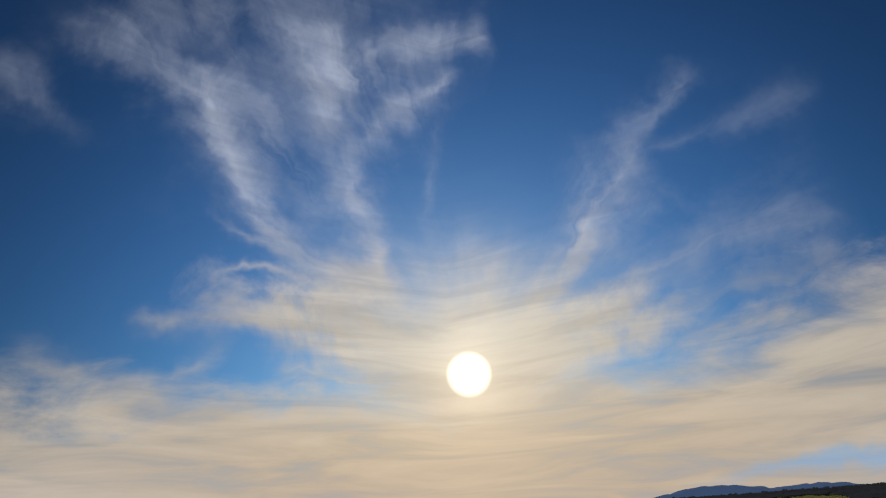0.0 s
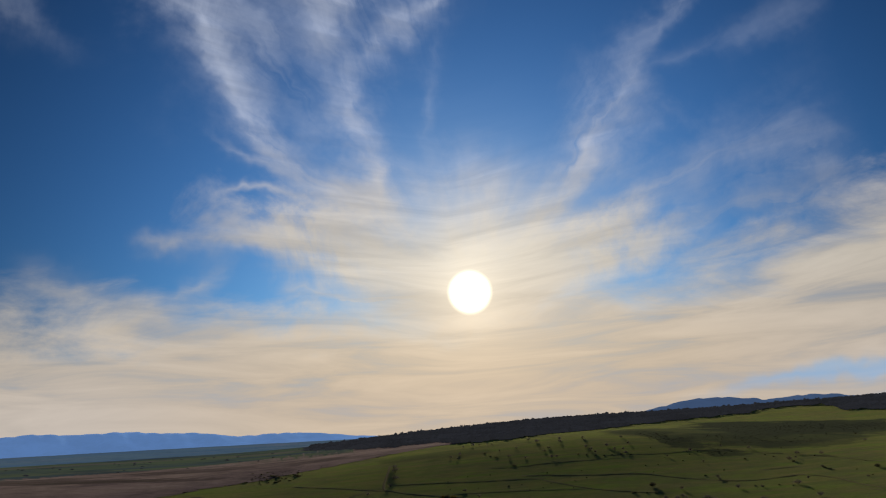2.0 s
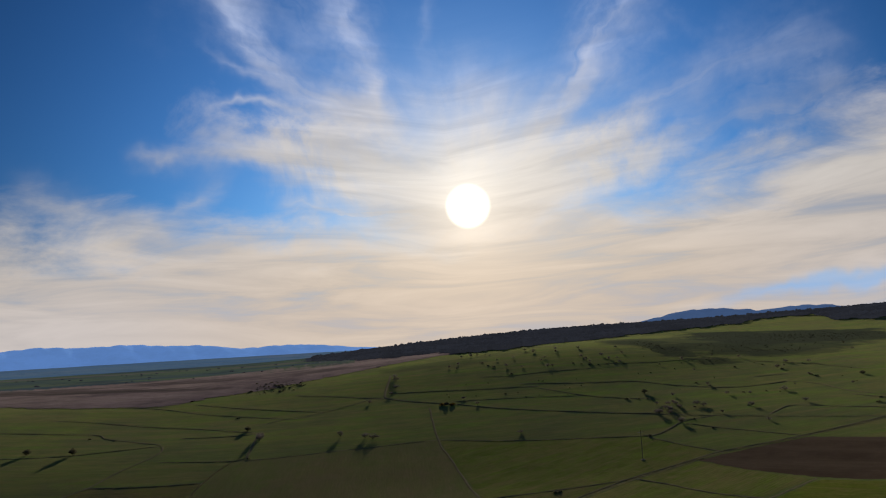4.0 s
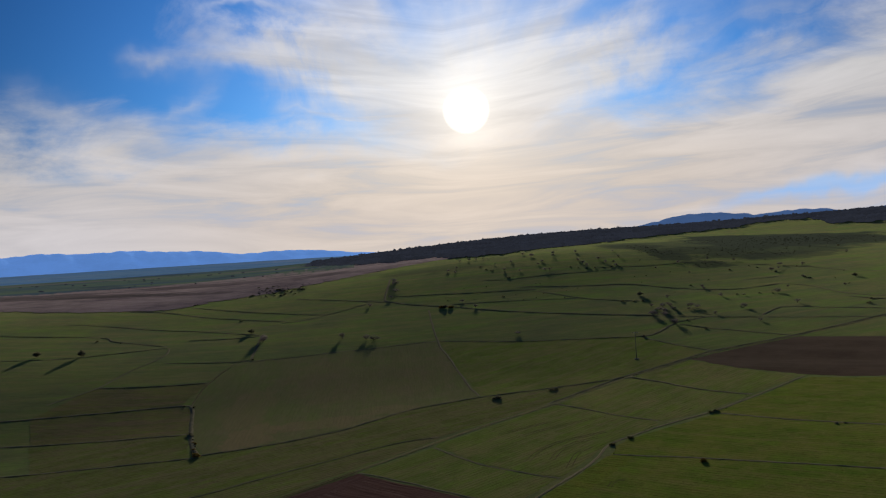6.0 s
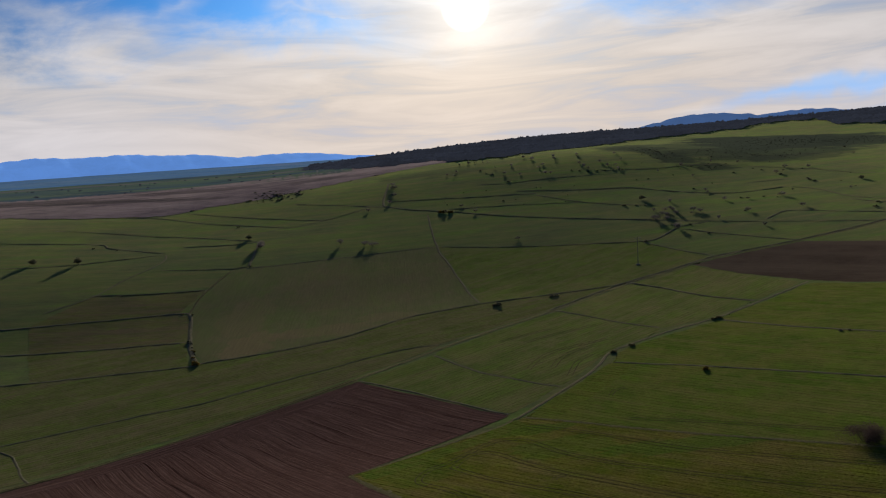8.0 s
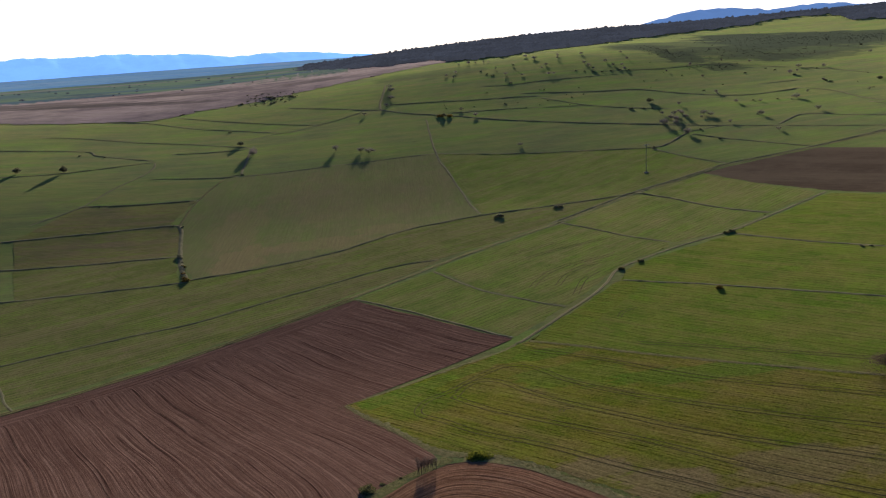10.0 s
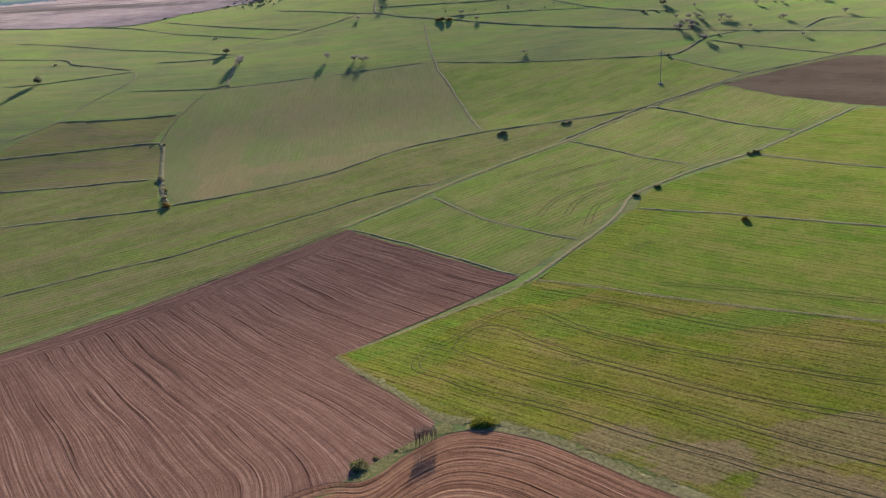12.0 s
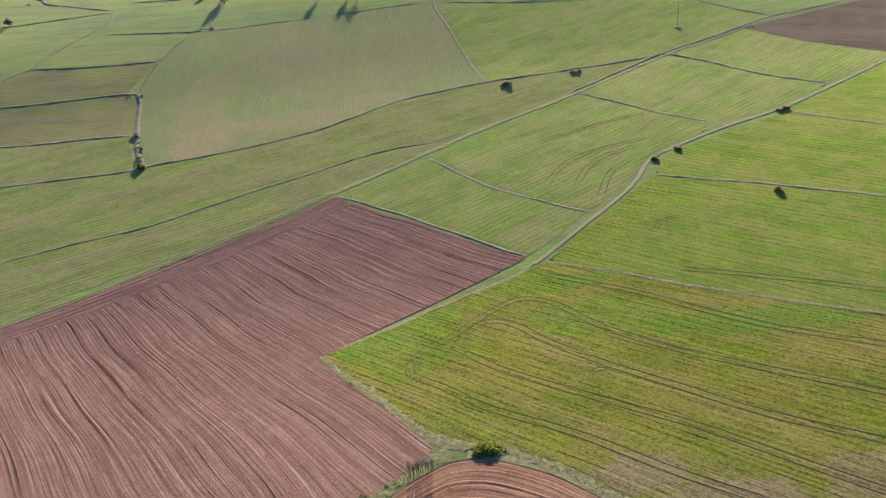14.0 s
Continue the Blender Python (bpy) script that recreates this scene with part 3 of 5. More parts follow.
def normals_of(line):
    d = np.gradient(line, axis=0)
    d /= np.hypot(d[:, 0], d[:, 1])[:, None] + 1e-9
    return np.stack([-d[:, 1], d[:, 0]], 1)


def resample(line, n):
    line = np.array(line, float)
    s = np.r_[0, np.cumsum(np.hypot(*np.diff(line, axis=0).T))]
    at = np.linspace(0, s[-1], n)
    return np.stack([np.interp(at, s, line[:, 0]), np.interp(at, s, line[:, 1])], 1)


rng = np.random.default_rng(7)


# ---- the ground ----
def make_ground():
    front = np.arange(-44, 44.01, 0.4)
    back = np.arange(48, 312.1, 6.0)
    az = np.radians(np.r_[front, back])
    r = [0.0, 30.0, 60.0]
    while r[-1] < 4980:
        r.append(min(r[-1] + 0.9, 4990) if 110 < r[-1] < 315 else min(r[-1] * 1.0135 + 0.4, 4990))
    r = np.array(r)
    rr, aa = np.meshgrid(r, az, indexing="ij")
    x, y = CX + rr * np.sin(aa), CY + rr * np.cos(aa)
    z = height(x, y)
    verts = np.stack([x, y, z], -1).reshape(-1, 3)
    ob = part("ground", (verts, grid_faces(len(r), len(az), True)), pasture)
    tagged(ob, "rolling green pasture and farmland rising to hills", "ground", kind="structure")


make_ground()


def field(name, label, mat, side_a, side_b, step=4.0, lift=0.05, category="field", ragged=0.35):
    """A field between two of its sides, laid on the ground."""
    la = max(np.hypot(*np.diff(np.array(s, float), axis=0).T).sum() for s in (side_a, side_b))
    n = max(3, int(la / step))
    a, b = resample(side_a, n), resample(side_b, n)
    m = max(3, int(np.hypot(*(a - b).T).mean() / step))
    t = np.linspace(0, 1, m)[:, None, None]
    p = a[None] * (1 - t) + b[None] * t
    stray = rng.normal(0, ragged, p.shape)  # uneven headlands
    p[0], p[-1], p[1:-1, 0], p[1:-1, -1] = p[0] + stray[0], p[-1] + stray[-1], p[1:-1, 0] + stray[1:-1, 0], p[1:-1, -1] + stray[1:-1, -1]
    z = height(p[..., 0], p[..., 1]) + lift
    ob = part(name, (np.dstack([p, z]).reshape(-1, 3), grid_faces(m, n)), mat)
    return tagged(ob, label, category, kind="structure")


def furrowed(name, label, mat, lines, heights, lift=0.085):
    """A ploughed field whose rows follow the given curves."""
    p = np.stack(lines)
    z = height(p[..., 0], p[..., 1]) + lift + heights
    ob = part(name, (np.dstack([p, z]).reshape(-1, 3), grid_faces(p.shape[0], p.shape[1])), mat)
    # metres along and across the rows, for the streaks of the soil
    along = np.pad(np.cumsum(np.hypot(*np.moveaxis(np.diff(p, axis=1), 2, 0)), 1), ((0, 0), (1, 0)))
    middle = p[:, p.shape[1] // 2]
    across = np.r_[0, np.cumsum(np.hypot(*np.diff(middle, axis=0).T))][:, None] + 0 * along
    data = np.dstack([along, across, 0 * along]).astype(np.float32)
    ob.data.attributes.new("furrow", "FLOAT_VECTOR", "POINT").data.foreach_set("vector", data.ravel())
    return tagged(ob, label, "field", kind="structure")


def cross_at(start, way, border):
    """How far a line goes before it meets a border."""
    best = 400.0
    for (x1, y1), (x2, y2) in zip(border[:-1], border[1:]):
        ex, ey = x2 - x1, y2 - y1
        den = way[0] * ey - way[1] * ex
        if abs(den) < 1e-9:
            continue
        t = ((x1 - start[0]) * ey - (y1 - start[1]) * ex) / den
        s = ((x1 - start[0]) * way[1] - (y1 - start[1]) * way[0]) / den
        if t > 1.0 and -1e-6 <= s <= 1 + 1e-6:
            best = min(best, t)
    return best


def ridge_profile(count, along, period, depth, least=0.15, most=1.35):
    """Heights of plough ridges: uneven in depth from row to row and broken into clods along them."""
    k = np.arange(count)
    wave = np.where(k % period == 0, 1.0, np.where(k % period == 1, 0.25, -0.15))
    deep = np.repeat(rng.uniform(least, most, count // period + 2), period)[:count]
    broken = rng.normal(0, 0.28, (count, along + 4))
    broken = sum(broken[:, j:j + along] for j in range(5)) / 2.6
    gash = np.zeros((count, along))  # here and there a deeper furrow
    for j in rng.choice(count - 4, count // 11, replace=False):
        a = int(rng.integers(0, along))
        b = a + int(rng.integers(4, 22))
        gash[j:j + 2, a:b] -= 0.8
        gash[j + 2, a:b] += 0.7
    return depth * gash + depth * (wave[:, None] * deep[:, None] * (1 + broken * 0.5) + broken * 0.12)


# large ploughed field
def make_big_plough():
    left = resample([(-44.8, 308.2), (-80.5, 277.5), (-127.5, 241.1), (-230.8, 175.1)], 900)
    border = [(9.2, 256.5), (-37.0, 219.7), (-29.0, 207.8), (-20.9, 198.2), (-14.7, 190.2), (-12.3, 186.4), (-13.4, 182.9), (-19.1, 177.9),
              (-24.5, 172.0), (-33.2, 165.1), (-55.5, 145.6), (-134.0, 123.4), (-222.6, 103.1)]
    border = [(-44.0, 308.6), (9.2, 256.5)] + border[1:]
    lines = []
    for k, p in enumerate(left):
        s = k / (len(left) - 1)
        way = np.array([0.725, -0.688]) * (1 - min(s * 2.2, 1)) + np.array([0.62, -0.785]) * min(s * 2.2, 1)
        if s > 0.45:
            way = way + np.array([-0.12, -0.12]) * (s - 0.45)
        way = way / np.hypot(*way)
        far = cross_at(p, way, border)
        far = min(far, 150)
        run = np.linspace(0, 1, 70)[:, None]
        row = p + run * way * far
        row = row + np.array([way[1], -way[0]]) * (0.35 * np.sin(run * 9 + 14 * s) + 0.2 * np.sin(run * 23 + 40 * s))
        turn_in = np.clip(1 - run * far / 11, 0, 1) ** 2
        row = row + turn_in * np.array([-0.76, -0.65]) * 6 * min(1, s * 6)
        if s > 0.30:  # rows swing round at the headland
            swing = np.clip((run * far - far + 20) / 20, 0, 1) ** 2.2
            row = row + swing * np.array([-0.70, -0.72]) * 15 * min(1, (s - 0.30) * 8)
        lines.append(row)
    heights = ridge_profile(len(lines), 70, 3, 0.033)
    long_side = smooth_line([(-44.8, 307.8), (-80.5, 277.1), (-127.5, 240.8), (-230.9, 174.7)], 1.5)
    headland = [long_side - normals_of(long_side) * (-0.28 * j + 0.25 * np.sin(np.arange(len(long_side)) * 0.05 + j)[:, None]) for j in range(30)]
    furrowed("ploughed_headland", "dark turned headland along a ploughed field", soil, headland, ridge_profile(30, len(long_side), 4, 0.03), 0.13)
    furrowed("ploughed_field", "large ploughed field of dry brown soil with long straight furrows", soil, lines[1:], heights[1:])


make_big_plough()


def make_round_plough():
    edge = smooth_line([(-62.8, 149.7), (-34.3, 167.5), (-24.1, 168.3), (-17.2, 176.0), (-12.3, 180.4), (-8.2, 182.6), (-2.1, 182.3), (5.7, 178.6), (10.2, 175.0), (16.8, 169.0), (25.8, 160.8), (60, 134)], 1.6)
    centre = np.array([-14.0, 110.0])
    wander = np.cumsum(rng.normal(0, 0.05, (190, 1)), 0)
    lines = [centre + (edge - centre) * f + normals_of(edge) * (w * np.sin(np.arange(len(edge)) * 0.11 + 2)[:, None]) for f, w in zip(1 - np.arange(0, 190) * 0.3 / 72, wander - wander[0])]
    heights = ridge_profile(len(lines), len(edge), 3, 0.075, 0.45, 1.1)
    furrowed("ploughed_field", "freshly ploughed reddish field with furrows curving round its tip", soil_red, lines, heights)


make_round_plough()

VERGE_R = [(14.0, 253.6), (28.2, 245.2), (45.0, 234.0), (66.4, 220.9), (86.1, 209.1), (150.0, 170.0)]
field("wheat_field", "young green wheat field with wheel tracks curving through it", crop_near, VERGE_R,
      [(-36.5, 220.0), (-27.9, 208.5), (-13.9, 190.9), (-8.0, 186.6), (-0.0, 185.6), (7.9, 180.8), (26.8, 164.5), (60.1, 137.1)], 2.5)
field("wheat_field", "young green wheat field beside a dirt track", crop_bright, [(16.0, 255.5), (28.5, 271.0), (39.5, 285.5), (50.0, 298.4), (80.1, 281.2), (114.0, 256.7), (170.0, 214.0)], VERGE_R, 3)
field("wheat_field", "patchy green and yellowing field along a bank", crop_bright, [(51.0, 299.0), (54.0, 309.0), (64.0, 317.5), (101.0, 336.0), (120.5, 317.9), (137.3, 301.8), (190.0, 255.0)],
      [(50.6, 298.6), (80.1, 281.4), (114.0, 256.9), (170.0, 214.5)], 3)
field("wheat_field", "bright green field between a track and a bank", crop_bright, [(104.0, 339.5), (130.0, 357.0), (158.0, 377.0), (172.0, 366.0), (230.0, 330.0)], [(103.1, 336.4), (120.5, 318.2), (137.3, 302.1), (190.0, 256.0)], 4)
field("wheat_field", "thin green wheat below a ploughed field", crop_mid, [(-16.7, 333.0), (0.7, 306.5), (20.2, 286.5), (28.2, 278.6)], [(-43.5, 309.2), (-27.0, 294.0), (-12.6, 280.0), (10.5, 258.0)], 3)
field("wheat_field", "green wheat field with faint rows between two tracks", crop_mid, [(-15.0, 336.5), (8.5, 356.5), (40.5, 381.0), (53.2, 367.0), (77.0, 337.0)], [(-15.5, 333.5), (0.9, 307.0), (20.4, 287.0), (29.0, 279.5), (45.0, 301.5), (51.0, 312.5), (62.5, 322.0), (76.0, 330.0)], 3)
field("wheat_field", "green field strip between earth banks", crop_mid, [(42.5, 383.5), (62.0, 400.0), (83.0, 418.5), (96.0, 402.5), (108.5, 379.0), (124.5, 358.5)], [(41.6, 383.0), (53.6, 367.4), (66.0, 349.8), (79.0, 334.0), (102.0, 343.0), (124.0, 358.0)], 4)
field("wheat_field", "green field strip below a dark ploughed field", crop_mid, [(86.0, 419.5), (111.0, 434.0), (123.0, 441.5), (138.0, 413.5), (155.0, 383.0)], [(84.0, 419.0), (97.0, 403.0), (110.0, 379.5), (127.0, 360.5), (154.0, 380.0)], 4)
field("ploughed_field", "dark brown ploughed field on the slope", soil_dark, [(124.3, 442.7), (138.5, 448.8), (169.0, 456.5), (193.0, 463.0), (240.0, 425.0), (300.0, 370.0)], [(124.5, 441.5), (138.3, 414.0), (158.5, 384.5), (172.5, 369.0), (232.0, 330.0)], 5)
TRACK_1 = [(300.0, 505.0), (227.4, 477.0), (196.4, 466.8), (170.2, 460.1), (138.2, 451.9), (110.5, 436.0), (84.5, 421.1), (59.1, 400.7), (38.5, 382.7), (7.5, 359.5), (-15.8, 339.5), (-30.4, 325.5),
           (-46.6, 310.8), (-67.0, 291.5), (-82.0, 278.2), (-99.0, 263.0), (-115.1, 251.5), (-134.5, 237.9), (-229.9, 179.0)]
LINE_1 = [(-260.0, 331.0), (-189.9, 338.3), (-161.6, 341.7), (-124.2, 346.7), (-118.2, 349.9), (-85.4, 360.4), (-58.4, 373.9), (-35.0, 394.9), (-16.9, 403.4), (7.4, 411.1), (42.8, 415.2), (70.5, 418.9), (84.0, 423.0)]
LINE_2 = [(-232.4, 238.7), (-155.4, 275.7), (-132.5, 286.9), (-116.0, 294.2), (-102.0, 299.4), (-86.9, 310.4), (-56.9, 329.9), (-33.9, 343.5), (-14.8, 347.3)]
field("wheat_strip", "long narrow strip of green wheat along a ditch", crop_strip, LINE_2, [(-229.2, 181.9), (-136.9, 240.4), (-84.0, 280.0), (-48.6, 312.8), (-17.0, 341.0), (-14.0, 346.5)], 4)
field("wheat_strip", "broad strip of dull green wheat between two ditches", crop_strip, LINE_1, LINE_2[:-1] + [(-14.8, 347.6), (6.5, 361.5), (37.5, 384.7), (58.0, 402.6), (82.0, 421.0)], 4)
field("pasture_field", "large faded olive pasture with bare reddish patches", crop_dull, [(-144.0, 530.0), (-93.8, 538.0), (-44.2, 547.6), (-19.5, 550.6)], [(-117.5, 350.5), (-85.4, 361.0), (-58.4, 374.5), (-35.0, 395.5), (-16.9, 404.0), (4.5, 411.5)], 6)
field("pasture_field", "tapering side of a faded olive pasture", crop_dull, [(-119.5, 351.0), (-131.0, 373.0), (-145.5, 412.0), (-151.5, 432.0), (-154.5, 470.0), (-151.5, 522.0), (-144.5, 531.0)], [(-116.8, 350.7), (-143.4, 530.2)], 6)
field("pasture_field", "large olive green pasture crossed by a faint path", crop_mid, [(-18.0, 550.0), (27.2, 533.0), (77.4, 520.6), (113.0, 510.5)], [(6.0, 411.8), (42.8, 415.8), (70.5, 419.5), (84.5, 424.0), (110.0, 437.5), (137.0, 453.5)], 6)
field("terrace_field", "terraced grass strip between banks", crop_left, [(-233.1, 418.0), (-194.4, 426.5), (-157.8, 433.0), (-150.8, 429.0)], [(-211.7, 378.8), (-174.3, 381.3), (-137.2, 384.4)], 5)
field("terrace_field", "terraced field of dull green rows", crop_strip, [(-211.7, 378.0), (-174.3, 380.4), (-138.0, 383.4)], [(-189.9, 338.8), (-161.6, 342.2), (-124.2, 347.2)], 5)
field("terrace_field", "terraced grass strip above a hedge", crop_left, [(-224.1, 473.8), (-189.4, 475.0), (-157.0, 478.5)], [(-233.1, 419.0), (-194.4, 427.5), (-157.8, 434.3)], 5)


def bearing(a, r):
    return CX + r * math.sin(radians(a)), CY + r * math.cos(radians(a))


field("stubble_field", "bare brown stubble field above the green terraces", stubble, [(-460.0, 760.0), (-360.0, 742.0), (-277.5, 754.0), (-248.5, 801.0), (-205.0, 835.0), (-150.0, 905.0), (-60.0, 985.0), (30.0, 1060.0), (110.0, 1100.0)],
      [bearing(-36, 1250), bearing(-30, 1180), bearing(-24, 1160), bearing(-18, 1200), bearing(-13, 1290), bearing(-10, 1450), bearing(-7, 1760), bearing(-3, 1620), bearing(0, 1530), bearing(4, 1470)], 10, 0.3, "field", 3.0)



field("lush_strip", "lush green headland rows beside a farm track", crop_lush, [(17.5, 259.0), (29.0, 272.6), (40.0, 286.4), (50.0, 297.6)], [(25.0, 252.5), (36.0, 265.0), (46.0, 277.0), (58.0, 293.5)], 2.0, 0.066, "field", 0.4)
field("lush_strip", "lush green headland along a ploughed field", crop_lush, [(10.5, 252.0), (-4.0, 239.8), (-20.0, 229.0), (-34.6, 220.4)], [(13.5, 247.0), (0.0, 236.0), (-14.0, 226.0), (-30.1, 214.4)], 2.0, 0.066, "field", 0.4)


# ---- banks, ditches and tracks ----
def bank(label, points, width=2.2, tall=0.8, mat=bank_grass, name="field_bank", step=None, rough=0.35, category="bank"):
    """A rough grass bank along a field's edge, uneven in height."""
    line = np.array(points, float)
    far = np.hypot(*(line.mean(0) - (CX, CY)))
    line = smooth_line(points, step or max(0.8, far / 260))
    tall, width = 0.06 + tall * 0.12, width * 0.8
    n = len(line)
    line = line + normals_of(line) * np.convolve(rng.normal(0, 0.5, n + 8), np.ones(9) / 9, "valid")[:, None]
    nrm = normals_of(line)
    lump = 1 + rough * np.convolve(rng.normal(0, 1.4, n + 2), np.ones(3) / 3, "valid")
    lump = np.clip(lump, 0.25, 2.4)
    ends = np.minimum(1, np.minimum(np.arange(n), np.arange(n)[::-1]) / 3.0 + 0.1)
    rows = []
    for off, up in ((-0.62, -0.12), (-0.36, 0.45), (-0.12, 0.95), (0.14, 1.0), (0.38, 0.5), (0.62, -0.12)):
        p = line + nrm * (off * width * (1 + rng.normal(0, 0.10, n)))[:, None]
        z = height(p[:, 0], p[:, 1]) + 0.05 + tall * up * lump * ends * (1 + rng.normal(0, 0.12, n))
        rows.append(np.column_stack([p, z]))
    v = np.stack(rows)
    ob = part(name, (v.reshape(-1, 3), grid_faces(len(rows), n)), mat)
    return tagged(ob, label, category, kind="structure")


def strip(name, label, points, width, mat, lift=0.09, step=1.5, crown=0.0, category="track", wobble=0.12, parent=None):
    """A strip laid on the ground along a line."""
    line = smooth_line(points, step)
    nrm = normals_of(line)
    n = len(line)
    rows = []
    for off in (-0.5, -0.26, 0.0, 0.26, 0.5):
        stray = wobble * width * (rng.normal(0, 0.6, n) + np.convolve(rng.normal(0, 1.4, n + 4), np.ones(5) / 5, "valid")) if abs(off) == 0.5 else 0 * nrm[:, 0]
        p = line + nrm * (off * width + stray)[:, None]
        rows.append(np.column_stack([p, height(p[:, 0], p[:, 1]) + (lift + crown * (1 - 4 * off * off) if abs(off) < 0.5 else 0.038)]))
    ob = part(name, (np.stack(rows).reshape(-1, 3), grid_faces(5, n)), mat, parent)
    if parent is None:
        tagged(ob, label, category, kind="structure")
    return ob


def shifted(points, by, step=2.0):
    line = smooth_line(points, step)
    return line + normals_of(line) * by


BANK = "rough dark grass bank along a field edge"
bank("weedy ditch bank along a narrow field", LINE_1, 1.9, 0.75)
bank("low weedy bank beside a wheat strip", LINE_2, 1.3, 0.45)
bank("bank with bushes dividing terraced fields", [(-290.0, 405.0), (-233.1, 418.5), (-194.4, 427.0), (-157.8, 433.8), (-150.5, 429.2), (-144.0, 410.0), (-137.8, 389.5), (-129.0, 365.0), (-122.5, 351.5)], 2.4, 1.0)
bank(BANK, [(-280.0, 374.0), (-211.7, 378.3), (-174.3, 380.8), (-137.8, 384.0)], 2.0, 0.8)
bank(BANK, [(-224.1, 474.3), (-189.4, 475.4), (-156.4, 479.2)], 2.0, 0.9)
bank("faint field edge of dry grass", [(-143.3, 534.0), (-153.0, 524.0), (-156.0, 470.5), (-152.0, 430.5)], 1.6, 0.35, verge_grass)
bank(BANK, [(-203.5, 532.1), (-145.4, 528.7), (-93.8, 538.5), (-44.2, 548.1), (-18.8, 551.0)], 1.8, 0.55)
bank(BANK, [(-18.8, 551.0), (27.2, 533.6), (77.4, 521.1), (113.9, 511.7), (125.3, 517.2), (140.8, 536.5), (151.8, 544.0), (170.0, 549.0)], 2.0, 0.8)
bank("narrow footpath of dry weeds across a pasture", [(-28.1, 664.8), (-18.8, 553.8), (-8.4, 489.1), (-0.1, 437.7), (5.3, 412.8)], 1.6, 0.35, bank_grass)
bank(BANK, [(-380.0, 535.0), (-299.9, 545.1), (-271.0, 553.6), (-252.7, 563.0), (-219.0, 581.5)], 2.0, 0.9)
bank(BANK, [(-420.0, 632.0), (-342.7, 625.1), (-286.9, 622.4), (-272.5, 608.4), (-257.3, 601.4), (-221.1, 585.5)], 2.0, 0.9)
bank(BANK, [(-214.3, 606.0), (-197.9, 605.9), (-169.7, 607.5), (-157.5, 612.0)], 2.4, 1.0)
bank(BANK, [(-348.7, 679.3), (-316.9, 674.5), (-282.7, 663.1), (-246.8, 650.1), (-213.1, 640.6), (-173.6, 622.2), (-159.4, 615.4)], 2.2, 0.9)
bank(BANK, [(-316.3, 744.9), (-278.4, 737.3), (-228.6, 704.7), (-190.6, 686.7), (-149.2, 665.4)], 2.2, 1.0)
bank(BANK, [(-262.3, 763.6), (-201.1, 726.7), (-146.4, 697.1), (-118.6, 684.0)], 2.2, 1.0)
bank("long dark hedge bank across the hillside", [(-162.3, 779.4), (-116.6, 752.6), (-84.1, 729.8), (-63.7, 717.7), (-43.7, 696.8), (-6.9, 669.7), (22.7, 644.3), (54.2, 622.5), (90.8, 598.3), (134.4, 571.8), (143.6, 564.9)], 2.8, 1.3)
bank(BANK, [(143.6, 564.9), (170.4, 547.4), (203.1, 525.3), (238.4, 498.6), (290.0, 460.0)], 1.8, 0.5)
bank(BANK, [(-65.6, 744.3), (-25.9, 736.3), (17.6, 726.9), (50.8, 722.8), (69.3, 718.6)], 2.4, 1.1)
bank("long dark hedge bank across the hillside", [(52.3, 739.3), (111.5, 717.7), (151.8, 709.9), (179.9, 679.5), (218.5, 652.4), (249.4, 656.3), (268.3, 661.3)], 3.0, 1.5)
bank(BANK, [(268.3, 661.3), (279.3, 631.0), (281.7, 582.9), (300.0, 540.0)], 2.0, 0.8)
bank(BANK, [(68.5, 711.6), (83.8, 687.3), (101.6, 660.7), (123.2, 640.7), (155.4, 621.6)], 2.2, 1.0)
bank(BANK, [(-11.3, 681.7), (37.8, 676.3), (80.8, 666.6), (97.6, 662.7)], 2.0, 0.8)
bank(BANK, [(20.3, 789.8), (45.7, 781.9), (77.3, 787.7), (118.9, 789.9), (157.8, 791.2)], 2.2, 0.9)
bank(BANK, [(248.6, 698.9), (267.0, 700.0), (286.2, 702.9)], 2.6, 1.2)
bank(BANK, [(200.4, 535.2), (212.0, 547.0), (222.7, 555.4), (233.7, 548.8), (252.9, 526.9), (300.0, 480.0)], 2.4, 1.1)
bank(BANK, [(145.3, 534.0), (158.9, 513.3), (180.0, 484.5), (192.3, 466.1)], 1.8, 0.7)
bank(BANK, [(113.3, 509.3), (126.1, 480.1), (139.9, 457.1)], 1.8, 0.6)
bank(BANK, [(84.1, 421.3), (96.1, 403.8), (109.0, 380.1), (125.8, 359.9)], 2.2, 0.9)
bank("low bank of dry weeds between wheat fields", [(41.1, 383.4), (53.2, 367.6), (65.6, 349.6), (77.6, 336.4)], 1.6, 0.5)
bank("low bank of dry weeds between wheat fields", [(51.2, 298.6), (80.1, 281.2), (114.0, 256.7), (170.0, 214.0)], 1.6, 0.5)
bank("low bank of dry weeds between wheat fields", [(104.1, 336.1), (120.5, 317.9), (137.3, 301.8), (190.0, 255.5)], 1.8, 0.45)
bank("low weedy ridge along a wheat field", [(-16.7, 332.0), (0.7, 306.2), (20.2, 286.2), (28.2, 279.0)], 1.3, 0.3)
bank("low weedy edge of a ploughed field", [(-44.5, 308.8), (-27.1, 293.6), (-12.7, 279.6), (0.2, 266.6), (9.4, 257.6)], 1.2, 0.35)
bank(BANK, [(-139.6, 662.0), (-116.1, 683.0), (-92.0, 713.2), (-83.9, 727.4)], 1.8, 0.6)
bank(BANK, [(-156.7, 612.6), (-150.9, 572.7), (-144.9, 535.0)], 2.0, 0.8)
